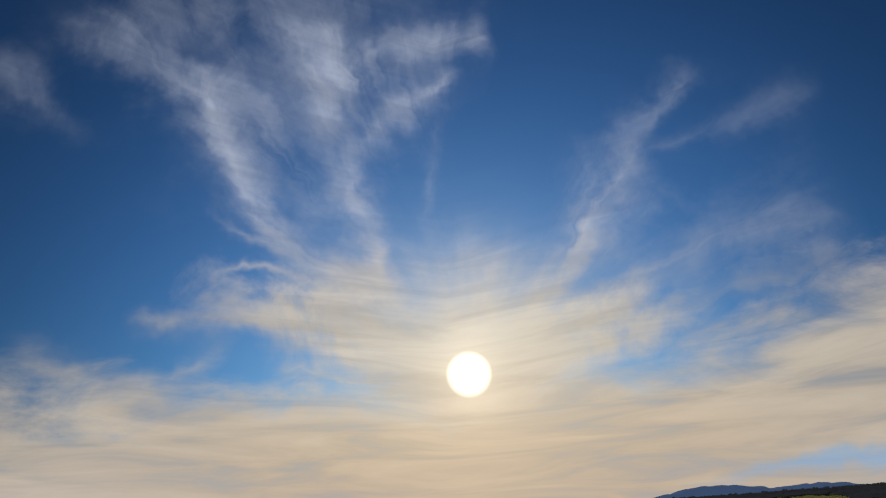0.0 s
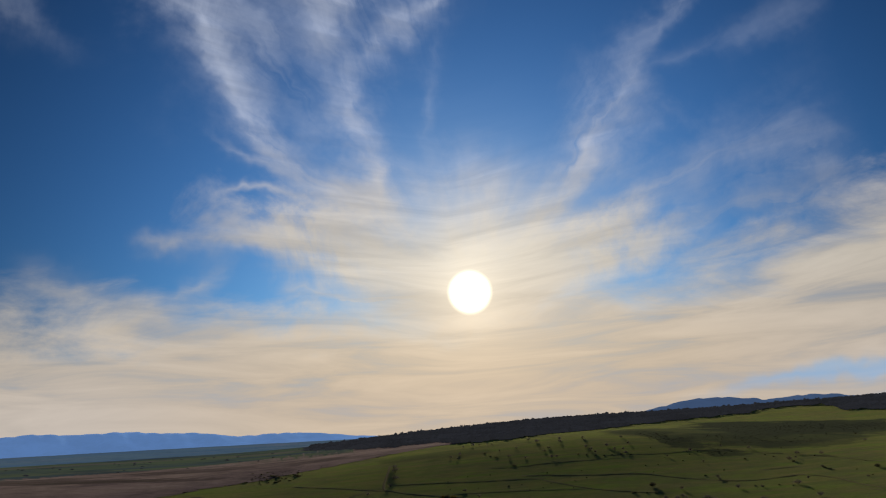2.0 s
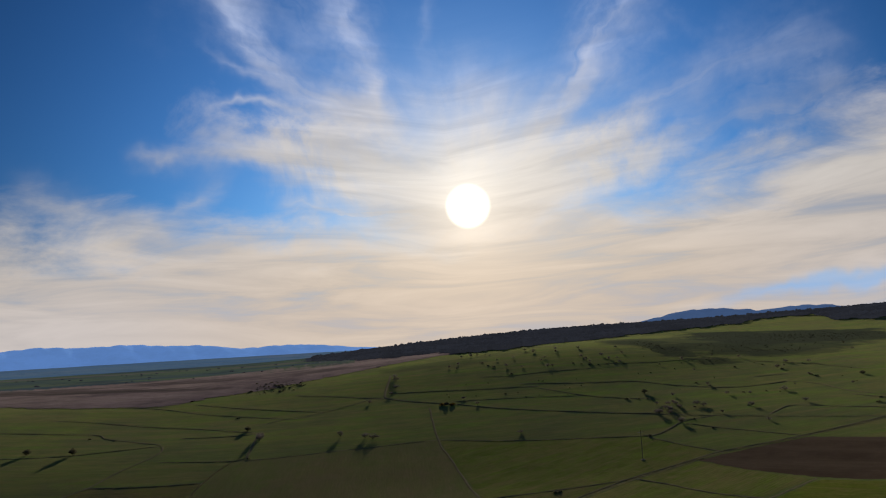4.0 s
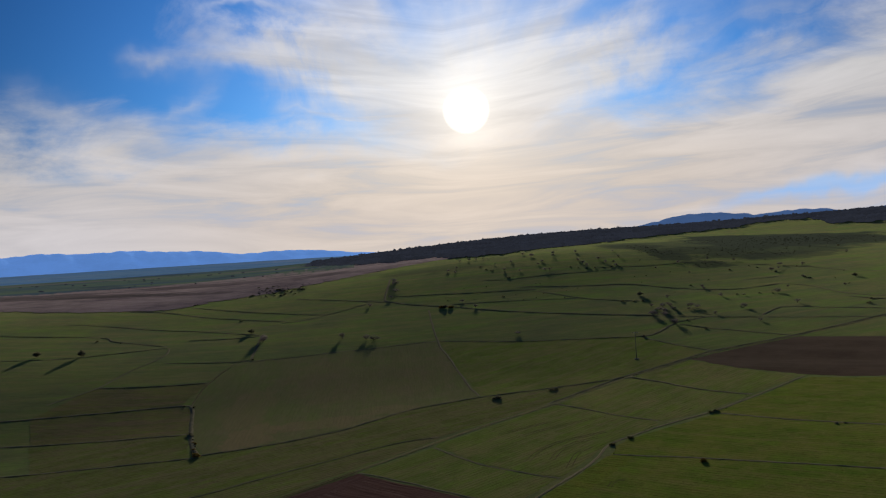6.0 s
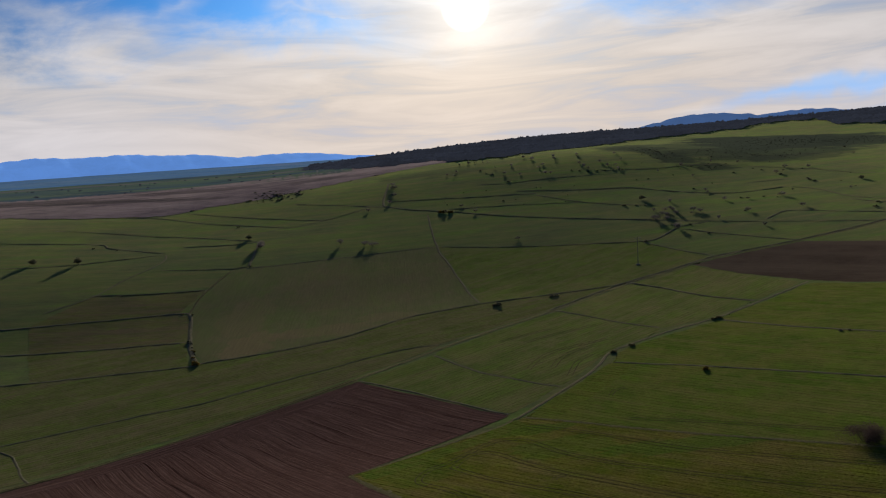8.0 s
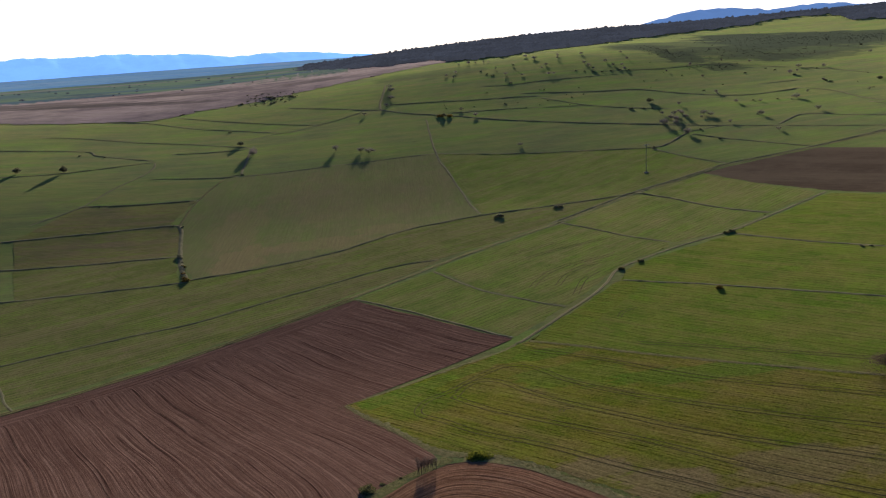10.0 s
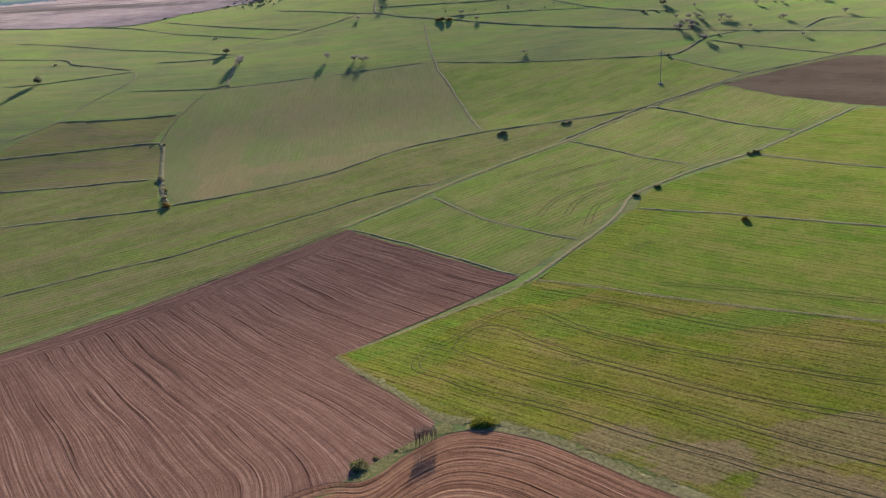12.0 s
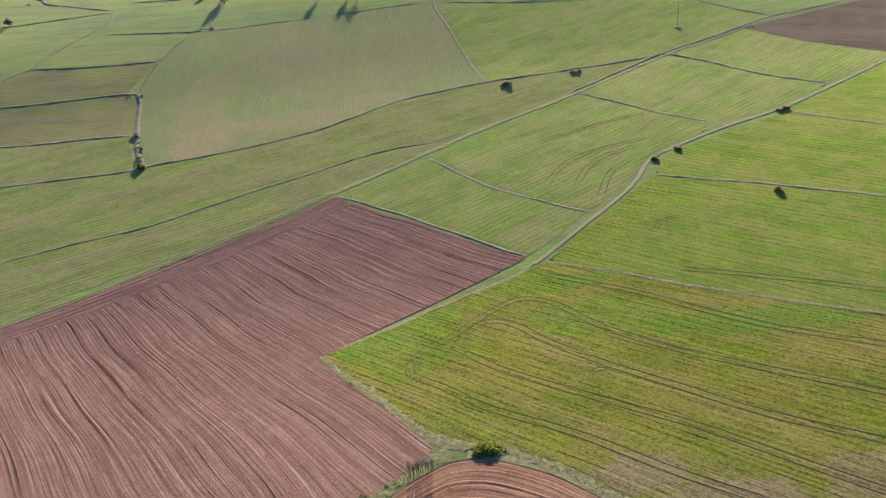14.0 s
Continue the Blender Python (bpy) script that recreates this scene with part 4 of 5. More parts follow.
bank("row of weeds down the slope", [(-236.6, 442.1), (-223.2, 472.0), (-219.0, 508.8), (-211.7, 554.6), (-217.0, 579.8)], 1.6, 0.5)
bank(BANK, [(-165.8, 641.5), (-148.3, 661.2), (-139.6, 662.0)], 1.6, 0.5)
bank(BANK, [(-63.7, 718.7), (-71.3, 740.0), (-74.8, 855.5)], 2.6, 1.0)
bank(BANK, [(137.5, 811.8), (193.9, 808.0), (255.1, 821.2), (320.0, 760.0), (340.3, 704.1), (356.8, 673.4)], 2.4, 1.0)
bank(BANK, [(274.5, 572.8), (285.7, 544.0), (310.0, 500.0)], 2.4, 1.0)

# verges round the wheat field and the ploughed tip
strip("grass_verge", "bleached grass verge between wheat and ploughed soil", [(-37.3, 219.9), (-28.7, 208.5), (-20.5, 198.6), (-13.9, 190.3), (-6.0, 186.0), (0.2, 184.2), (7.4, 178.9), (16.0, 171.4), (26.4, 162.4), (60.1, 135.2)], 3.0, verge_grass, 0.07, 0.5, 0.0, "verge", 0.16)
strip("grass_verge", "dry trampled grass at the foot of a verge", [(-6.5, 184.6), (-0.4, 183.2), (6.6, 178.0), (15.2, 170.5), (25.6, 161.5), (60.1, 134.0)], 3.2, verge_grass, 0.06, 0.6, 0.0, "verge", 0.06)
strip("grass_verge", "green grass verge with low weeds at a field tip", [(-9.4, 184.8), (-13.6, 181.8), (-18.6, 177.4), (-25.1, 170.3), (-32.9, 163.6), (-55.3, 142.8)], 3.0, verge_green, 0.07, 0.5, 0.0, "verge", 0.16)
strip("grass_edge", "pale dry grass edge of a wheat field", [(11.0, 253.7), (6.5, 248.4), (-4.7, 241.5), (-13.8, 235.6), (-25.2, 227.4), (-36.9, 220.2)], 1.1, verge_grass, 0.07, 0.6, 0.0, "verge", 0.18)
strip("grass_verge", "dry grass verge with a shallow ditch between wheat fields", VERGE_R, 1.5, verge_grass, 0.072, 0.5, 0.0, "verge", 0.18)


def track(label, points, width=2.6, gauge=1.5, bed_mat=track_grass, rut_mat=dirt, rut_wide=0.52):
    """A farm track: a grassy bed with two worn wheel ruts."""
    bed = strip("farm_track", label, points, width, bed_mat, 0.08, 1.6, wobble=0.2)
    for side in (-0.5, 0.5):
        rut = strip("wheel_rut", "", shifted(points, side * gauge), rut_wide, rut_mat, 0.105, 1.6, -0.015, parent=bed, wobble=0.08)
    return bed


TRACK_2 = [(11.0, 253.0), (19.3, 263.1), (27.5, 273.5), (38.8, 287.5), (45.4, 298.0), (51.9, 310.8), (62.9, 319.5), (80.1, 330.0), (102.5, 340.8), (129.2, 358.9), (158.5, 380.3)]
track("pale dirt farm track along the fields", TRACK_1[:13], 2.3, 1.35)
track("green farm track with two dark wheel ruts beside ploughed soil", TRACK_1[12:], 3.0, 1.5, verge_green, rut_soil, 0.75)
track("narrow grassy farm track between wheat fields", TRACK_2, 1.15, 0.62)
bank("weedy ditch bank curving to a farm track", [(-190.0, 285.0), (-160.3, 266.5), (-153.0, 260.7), (-143.9, 248.1), (-135.5, 237.9)], 1.0, 0.4)
bank("weedy bank beside a farm track", [(x - 1.8, y + 1.8) for x, y in TRACK_1[:9]], 1.8, 0.7)


def tramline(points, gauge=1.7, width=0.30):
    """A pair of wheel marks pressed into a wheat field."""
    for side in (-0.5, 0.5):
        strip("wheel_mark", "dark wheel mark pressed into the wheat", shifted(points, side * gauge, 1.2), width, rut_soil, 0.085, 1.2, 0.0, "wheel mark", 0.1)


tramline([(-9.4, 223.1), (-2.6, 230.6), (2.5, 235.2), (7.4, 236.8), (13.9, 233.0), (21.6, 222.3), (33.2, 212.0), (47.9, 202.4), (70.7, 188.6), (120.0, 160.0)])
tramline([(-8.7, 217.9), (-5.4, 225.2), (-1.4, 228.3), (3.8, 226.2), (10.8, 217.6), (20.5, 208.2), (31.4, 199.5), (43.7, 189.7), (64.8, 177.0), (110.0, 150.0)])
tramline([(-8.9, 219.4), (-5.6, 215.4), (2.6, 207.5), (19.6, 195.9), (32.6, 187.3), (48.1, 174.5), (59.4, 165.9), (100.0, 138.0)])
tramline([(-9.4, 223.1), (-14.0, 219.4), (-16.8, 215.2), (-17.0, 209.6), (-10.6, 204.4), (-2.6, 196.9), (11.9, 187.9), (25.1, 177.5), (36.9, 169.5), (47.3, 161.7), (90.0, 133.0)])
tramline([(14.0, 246.8), (31.7, 234.6), (52.7, 216.9), (77.4, 202.0), (120.0, 177.0)])

for turn_mark in ([(19.3, 301.4), (25.2, 313.3), (33.2, 321.2), (44.9, 326.1), (55.1, 329.5)], [(28.6, 300.6), (33.1, 310.8), (40.5, 318.8), (50.5, 322.9)],
                  [(33.1, 289.1), (38.6, 304.3), (45.2, 311.8)], [(20.7, 336.5), (31.4, 342.6), (43.1, 347.5), (55.1, 352.5)], [(11.2, 341.9), (21.9, 347.7), (34.6, 353.6)]):
    tramline(turn_mark, 1.9, 0.36)
tramline([(43.5, 243.1), (53.1, 238.6), (66.4, 231.8), (79.4, 224.2), (120.0, 200.0)])
tramline([(42.7, 264.3), (44.6, 268.2), (46.8, 269.7), (49.6, 270.1)], 1.2)
tramline([(16.8, 204.8), (18.0, 206.6), (20.1, 206.6)], 1.0)

# ---- mountains at the horizon ----
def mountains(name, label, mat, az0, az1, profile, r0, r1, base):
    """A long range whose crest follows a profile of bearing and height."""
    az = np.arange(az0, az1, 0.25)
    crest = np.interp(az, [p[0] for p in profile], [p[1] for p in profile])
    crest = crest + 1.2 * np.sin(az * 1.9) + 1.0 * np.sin(az * 3.7 + 1) + 0.8 * np.sin(az * 7.1) + 0.5 * np.sin(az * 17.3)
    rows = []
    for f in np.linspace(0, 1, 14):
        r = r0 + (r1 - r0) * f + 40 * np.sin(az * 1.7 + 3 * f)
        up = math.sin(min(f / 0.72, 1) * math.pi / 2) if f < 0.72 else max(0.0, 1 - (f - 0.72) / 0.30)
        spur = 1 + 0.10 * np.sin(az * 5 + 9 * f) * (1 - f)
        z = base + (crest - base) * np.clip(up * spur if f < 0.70 else up, 0, 1)
        a = np.radians(az)
        rows.append(np.stack([CX + r * np.sin(a), CY + r * np.cos(a), z], -1))
    v = np.stack(rows)
    ob = part(name, (v.reshape(-1, 3), grid_faces(v.shape[0], v.shape[1])), mat)
    return tagged(ob, label, "mountains", kind="structure")


mountains("backdrop", "distant blue mountain range on the horizon", mountain_haze, -62, -4,
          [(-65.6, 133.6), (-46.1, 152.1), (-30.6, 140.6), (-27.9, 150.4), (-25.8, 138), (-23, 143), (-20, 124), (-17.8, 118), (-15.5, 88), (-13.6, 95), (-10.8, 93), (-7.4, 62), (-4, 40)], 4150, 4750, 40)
mountains("backdrop", "distant blue-grey hills behind the ridge", hill_haze, 11, 62,
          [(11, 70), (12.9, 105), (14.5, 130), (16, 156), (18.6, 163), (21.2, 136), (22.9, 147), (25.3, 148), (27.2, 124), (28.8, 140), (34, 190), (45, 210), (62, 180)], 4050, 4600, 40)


# ---- the hazy plain beyond ----
def ring_patch(name, label, mat, az0, az1, r0, r1, steps=40, lift=0.3):
    az = np.radians(np.arange(az0, az1 + 0.01, 0.5))
    r = np.geomspace(r0, r1, steps)
    rr, aa = np.meshgrid(r, az, indexing="ij")
    x, y = CX + rr * np.sin(aa), CY + rr * np.cos(aa)
    v = np.stack([x, y, height(x, y) + lift], -1)
    ob = part(name, (v.reshape(-1, 3), grid_faces(*rr.shape)), mat)
    return tagged(ob, label, "plain", kind="structure")


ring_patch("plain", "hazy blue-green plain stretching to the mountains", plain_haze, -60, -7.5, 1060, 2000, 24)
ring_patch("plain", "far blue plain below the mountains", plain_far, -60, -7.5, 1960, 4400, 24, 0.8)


# ---- trees and bushes ----
def tube(verts, faces, a, b, ra, rb, sides=5):
    """Adds a tapered branch from a to b."""
    a, b = Vector(a), Vector(b)
    q = (b - a).to_track_quat("Z", "Y")
    n = len(verts)
    for c, r in ((a, ra), (b, rb)):
        for k in range(sides):
            w = 2 * math.pi * k / sides
            verts.append(c + q @ Vector((r * math.cos(w), r * math.sin(w), 0)))
    for k in range(sides):
        faces.append((n + k, n + (k + 1) % sides, n + sides + (k + 1) % sides, n + sides + k))


def leaf(verts, faces, at, size, rnd):
    """A small bent leaf clump of two triangles."""
    n = len(verts)
    d = Vector((rnd.gauss(0, 1), rnd.gauss(0, 1), rnd.gauss(0, 0.8))).normalized()
    e = d.orthogonal().normalized()
    e = (e + d.cross(e) * rnd.uniform(-1, 1)).normalized()
    at = Vector(at)
    verts += [at - d * size, at + e * size * 0.6, at + d * size * rnd.uniform(0.7, 1.2), at - e * size * rnd.uniform(0.4, 0.7)]
    faces += [(n, n + 1, n + 2), (n, n + 2, n + 3)]


def build_tree(seed, tall, spread, trunk_share, twig_mat, leaf_count, leaf_size, label, upright=0.5, name="tree", girth=0.028, low_crown=0.75):
    """A tree: a tapered trunk with limbs, and a crown of twigs and clumps with gaps."""
    rnd = random.Random(seed)
    root = new(name)
    tv, tf, cv, cf = [], [], [], []
    top = Vector((rnd.uniform(-0.3, 0.3), rnd.uniform(-0.3, 0.3), tall * trunk_share))
    tube(tv, tf, (0, 0, -0.5), top * 0.5, tall * girth, tall * girth * 0.8, 7)
    tube(tv, tf, top * 0.5, top, tall * girth * 0.8, tall * girth * 0.55, 7)
    tips = []

    def grow(a, d, length, radius, level):
        b = a + d * length
        if level < 2:
            tube(tv, tf, a, b, radius, radius * 0.6, 5)
        else:
            tube(cv, cf, a, b, radius, radius * 0.4, 3)
        if level >= 3:
            tips.append(b)
            return
        for _ in range(rnd.choice((3, 3, 4)) if level else 4):
            t = rnd.uniform(0.45, 1.0)
            side = Vector((rnd.gauss(0, 1), rnd.gauss(0, 1), rnd.gauss(0.15, 0.5))).normalized()
            e = (d * upright + side * spread + Vector((0, 0, 0.25))).normalized()
            grow(a + d * length * t, e, length * rnd.uniform(0.50, 0.72), radius * 0.55, level + 1)

    for k in range(5):
        w = 2 * math.pi * (k + rnd.random() * 0.6) / 5
        d = Vector((math.cos(w) * spread, math.sin(w) * spread, upright + rnd.uniform(0.1, 0.5))).normalized()
        grow(top * rnd.uniform(0.62, 1.0), d, tall * rnd.uniform(0.26, 0.36), tall * girth * 0.42, 0)
    for _ in range(leaf_count):
        t = rnd.choice(tips)
        if rnd.random() < low_crown:  # clumps within the round of the crown
            d = Vector((rnd.gauss(0, 1), rnd.gauss(0, 1), rnd.gauss(0, 1))).normalized() * rnd.random() ** 0.45
            lobe = 1 + 0.35 * noise.noise(d * 2.2 + Vector((seed, 0, 0)))
            t = Vector((d.x * 0.33 * tall * lobe, d.y * 0.33 * tall * lobe, tall * (0.46 + 0.38 * d.z * lobe)))
        off = Vector((rnd.gauss(0, 1), rnd.gauss(0, 1), rnd.gauss(0, 1))) * tall * 0.03
        leaf(cv, cf, t + off, leaf_size * rnd.uniform(0.6, 1.4), rnd)
    part("trunk", (tv, tf), bark, root)
    part("crown", (cv, cf), twig_mat, root, smooth=False)
    return tagged(root, label, "tree")


def build_bush(seed, wide, tall, mat, count, size, label, name="bush", category="bush"):
    """A bush: a few stems and lumps of leaves with an uneven outline."""
    rnd = random.Random(seed)
    root = new(name)
    sv, sf, lv, lf = [], [], [], []
    lumps = []
    for _ in range(9):
        w, q = rnd.uniform(0, 6.28), rnd.random() ** 0.6
        c = Vector((math.cos(w) * q * wide * 0.36, math.sin(w) * q * wide * 0.30, tall * rnd.uniform(0.30, 0.66) * (1.1 - 0.45 * q)))
        lumps.append((c, wide * rnd.uniform(0.12, 0.22), tall * rnd.uniform(0.20, 0.36)))
        tube(sv, sf, (c.x * 0.15, c.y * 0.15, -0.4), c, 0.06 * tall / 2, 0.025 * tall / 2, 4)
    for _ in range(count):
        c, rw, rh = rnd.choice(lumps)
        d = Vector((rnd.gauss(0, 1), rnd.gauss(0, 1), rnd.gauss(0, 1))).normalized() * (rnd.random() ** 0.35) * rnd.uniform(0.85, 1.25)
        p = c + Vector((d.x * rw, d.y * rw, d.z * rh))
        if p.z > 0.05:
            leaf(lv, lf, p, size * rnd.uniform(0.6, 1.5), rnd)
    for _ in range(count // 6):
        w, q = rnd.uniform(0, 6.28), math.sqrt(rnd.random())
        leaf(lv, lf, (math.cos(w) * q * wide * 0.45, math.sin(w) * q * wide * 0.40, rnd.uniform(0.05, 0.3) * tall), size, rnd)
    part("stems", (sv, sf), bark, root)
    part("foliage", (lv, lf), mat, root, smooth=False)
    return tagged(root, label, category)


used = set()


def plant(source, x, y, scale=1.0, turn=None, sink=0.0, wide=1.0, label="", deep=1.0):
    """Sets a copy of a plant on the ground; the first one is the source itself."""
    turn = random.uniform(0, 360) if turn is None else turn
    m = pose(x, y, float(height(x, y)) - sink, 0, 0, turn) @ Matrix.Diagonal((scale * wide, scale * wide * deep, scale, 1))
    if source.name not in used:
        used.add(source.name)
        source.matrix_basis = m
        return source
    ob = copy_thing(source, m)
    if label:
        ob["label"] = label
    return ob


random.seed(11)
TREE_LABEL = "bare grey-brown tree on a green hillside"
bare = [build_tree(3 + k, 8.0, s, sh, twigs, 1500, 0.15, TREE_LABEL, up, low_crown=0.45) for k, (s, sh, up) in enumerate(((0.8, 0.17, 0.55), (0.95, 0.15, 0.45), (0.7, 0.18, 0.7)))]
leafy = [build_tree(23 + k, 8.0, 0.85, 0.18, leaf_dark, 2000, 0.26, "dense dark tree casting a long shadow on the grass", 0.5) for k in range(2)]
dark_bush = [build_bush(40 + k, 5.4, 2.3, leaf_dark, 560, 0.22, "dark thicket bush on a field bank") for k in range(3)]
rust_bush = [build_bush(50 + k, 3.8, 1.7, leaf_rust, 480, 0.24, "rusty yellow bush on a field bank") for k in range(2)]
green_bush = build_bush(60, 6.8, 1.55, leaf_green, 2600, 0.20, "dense yellow-green bush at the tip of a ploughed field")
olive_bush = build_bush(61, 4.0, 1.35, leaf_olive, 1100, 0.18, "low olive bush on a grass verge")
thorn_bush = build_bush(62, 15.0, 4.9, thorn_twigs, 9000, 0.10, "large leafless reddish bush on a dry verge")

for group_of in (bare, leafy, dark_bush):
    for ob in group_of:
        tagged(ob, group="trees and bushes of the hillside")

# single trees across the slope: x, y, height in metres, kind
HILL_TREES = [(-270.6, 555.2, 9, "l"), (-301.8, 554.1, 7, "l"), (-167.9, 624.3, 9, "l"), (-149.3, 585.3, 11, "b"), (-151.0, 596.0, 9, "b"),
              (-89.6, 582.4, 9, "b"), (-70.8, 572.7, 10, "b"), (-64.9, 567.8, 11, "b"), (-81.8, 706.1, 7, "b"), (-66.1, 811.1, 12, "b")]
HILL_TREES_2 = [(-63.4, 770.7, 11, "b"), (-65.1, 736.9, 9, "b"), (-69.0, 835.0, 10, "b"), (37.6, 552.0, 7, "b"), (146.8, 652.1, 9, "l"),
                (169.3, 589.1, 9, "b"), (172.7, 583.9, 8, "b"), (144.0, 566.5, 9, "b"), (136.8, 569.7, 9, "b"), (145.5, 585.3, 8, "b")]
HILL_TREES_3 = [(156.7, 604.9, 7, "b"), (201.3, 568.9, 8, "b"), (245.9, 618.5, 9, "b"), (237.8, 565.5, 8, "b"), (142.9, 537.3, 8, "b"),
                (64.0, 826.5, 7, "b"), (79.4, 958.3, 9, "b"), (86.7, 930.0, 9, "b"), (93.4, 875.5, 8, "b"), (153.6, 865.7, 8, "b")]
HILL_TREES_4 = [(291.4, 740.9, 9, "b"), (312.6, 772.8, 8, "b"), (327.3, 659.8, 8, "l"), (441.0, 917.7, 8, "l"), (219.5, 618.3, 5, "b"),
                (192.4, 517.1, 6, "b"), (11.8, 661.2, 7, "b"), (1.0, 690.0, 7, "b"), (-13.6, 668.5, 8, "l"), (131.6, 866.3, 7, "b")]
for k, (x, y, tall, kind) in enumerate(HILL_TREES + HILL_TREES_2 + HILL_TREES_3 + HILL_TREES_4):
    plant((leafy if kind == "l" else bare)[k % (2 if kind == "l" else 3)], x, y, tall / 12.5 * random.uniform(0.9, 1.1), wide=1.35)

# thickets on banks and slopes: x, y, scale
THICKETS = [(14.4, 404.5, 1.0), (12.5, 404.3, 0.8), (42.0, 410.5, 0.8), (44.5, 410.8, 0.7), 
            (134.7, 301.0, 0.7), (137.5, 300.2, 0.6), (-135.7, 383.2, 0.7), (-155.7, 432.6, 0.75), (-143.4, 532.1, 0.9)]
THICKETS_2 = [(-190.8, 678.6, 0.8), (137.0, 629.1, 1.2), (143.0, 627.0, 1.0), (128.0, 632.0, 0.9), (155.3, 512.3, 0.9), (153.2, 543.1, 0.8), (114.8, 509.6, 0.9), (216.7, 625.2, 0.8),
              (233.5, 622.1, 0.9), (290.6, 729.6, 1.2), (-205.2, 472.1, 0.5), (-211.3, 471.8, 0.45), (-283.0, 606.0, 0.7), (-262.0, 600.0, 0.6)]
THICKETS_3 = [(198.7, 684.9, 1.0), (259.0, 759.6, 1.4), (285.6, 780.4, 1.2), (288.1, 765.6, 1.0), (296.3, 683.0, 1.2), (296.8, 675.0, 1.1), (321.2, 755.6, 1.4), (270.9, 532.5, 1.0),
              (281.4, 548.5, 1.1), (200.0, 571.6, 0.8), (49.4, 790.0, 1.0), (24.9, 877.6, 1.5), (30.0, 853.7, 1.5), (35.5, 842.7, 1.5)]
THICKETS_4 = [(116.5, 824.6, 1.4), (124.1, 817.5, 1.3), (131.0, 809.5, 1.3), (139.6, 809.0, 1.4), (148.2, 809.7, 1.5), (156.8, 810.1, 1.4), (164.8, 807.4, 1.3),
              (-217.1, 887.2, 2.0), (-197.9, 858.8, 2.0), (-179.5, 835.9, 1.8), (-213.9, 901.5, 1.8), (-190.2, 850.3, 2.0), (-172.0, 818.0, 1.4), (-232.0, 905.0, 1.8),
              (-124.4, 354.5, 0.5), (-127.0, 364.0, 0.4), (-131.5, 374.5, 0.45), (-134.0, 380.5, 0.6), (-149.5, 430.5, 0.7)]
for k, (x, y, s) in enumerate(THICKETS + THICKETS_2 + THICKETS_3 + THICKETS_4):
    plant(dark_bush[k % 3], x, y, s * (0.62 if s > 1.1 else 0.85) * random.uniform(0.9, 1.1))
for x, y, s in ((-121.6, 348.4, 1.0), (-122.6, 350.6, 0.8), (-125.6, 358.5, 0.6), (-128.0, 367.5, 0.6), (-129.6, 369.5, 0.4), (78.1, 278.2, 0.95), (-17.0, 670.0, 1.6), (-9.0, 667.0, 1.5)):
    plant(rust_bush[int(abs(x)) % 2], x, y, s)
# lone trees that stand along the crest and the upper slope
spots = random.Random(5)
for _ in range(26):
    a, r = radians(spots.uniform(-1.5, 12.5)), spots.uniform(800, 935)
    plant(bare[spots.randrange(3)], CX + r * math.sin(a), CY + r * math.cos(a), spots.uniform(0.45, 0.8))
for _ in range(34):
    a, r = radians(spots.uniform(13, 27)), spots.uniform(620, 930)
    plant(dark_bush[spots.randrange(3)] if spots.random() < 0.6 else bare[spots.randrange(3)], CX + r * math.sin(a), CY + r * math.cos(a), spots.uniform(0.3, 0.65))
for _ in range(20):
    a, r = radians(spots.uniform(-1, 9)), spots.uniform(655, 735)
    plant(dark_bush[spots.randrange(3)], CX + r * math.sin(a), CY + r * math.cos(a), spots.uniform(0.25, 0.55))

for _ in range(9):  # trees round the old field corner
    plant(bare[spots.randrange(3)], spots.gauss(148, 11), spots.gauss(580, 13), spots.uniform(0.35, 0.6), wide=1.2)
for _ in range(16):  # thicket at the corner of the stubble
    plant(dark_bush[spots.randrange(3)], spots.uniform(-222, -166), spots.uniform(806, 900), spots.uniform(0.7, 1.2))
plant(green_bush, -3.0, 184.6, 0.80, 10, wide=1.2, deep=0.7)
plant(olive_bush, -25.4, 172.6, 1.0, 40)
plant(olive_bush, -22.8, 175.0, 0.34, 100, label="small weedy bush on a grass verge")
plant(olive_bush, -19.4, 177.2, 0.24, 200, label="small weedy bush on a grass verge")
for x, y, s in ((53.0, 310.2, 0.75), (61.6, 316.6, 0.75), (100.7, 338.4, 0.75), (103.0, 339.5, 0.8)):
    plant(olive_bush, x, y, s, label="olive bush beside a farm track")
plant(thorn_bush, 94.4, 206.7, 1.0, 0)

# a row of young leafless poplars at the field's tip
poplar = build_tree(90, 6.0, 0.30, 0.22, red_twigs, 420, 0.040, "slender leafless young tree at the tip of a field", 1.7, "young_tree", 0.011, 0.0)
tagged(poplar, group="young trees at the field tip")
spots = random.Random(8)
for k in range(15):
    t = k / 14
    plant(poplar, -15.9 + 3.6 * t + spots.uniform(-0.15, 0.15), 178.6 + 1.8 * t + spots.uniform(-0.5, 0.5), spots.uniform(0.74, 0.92), wide=1.0)


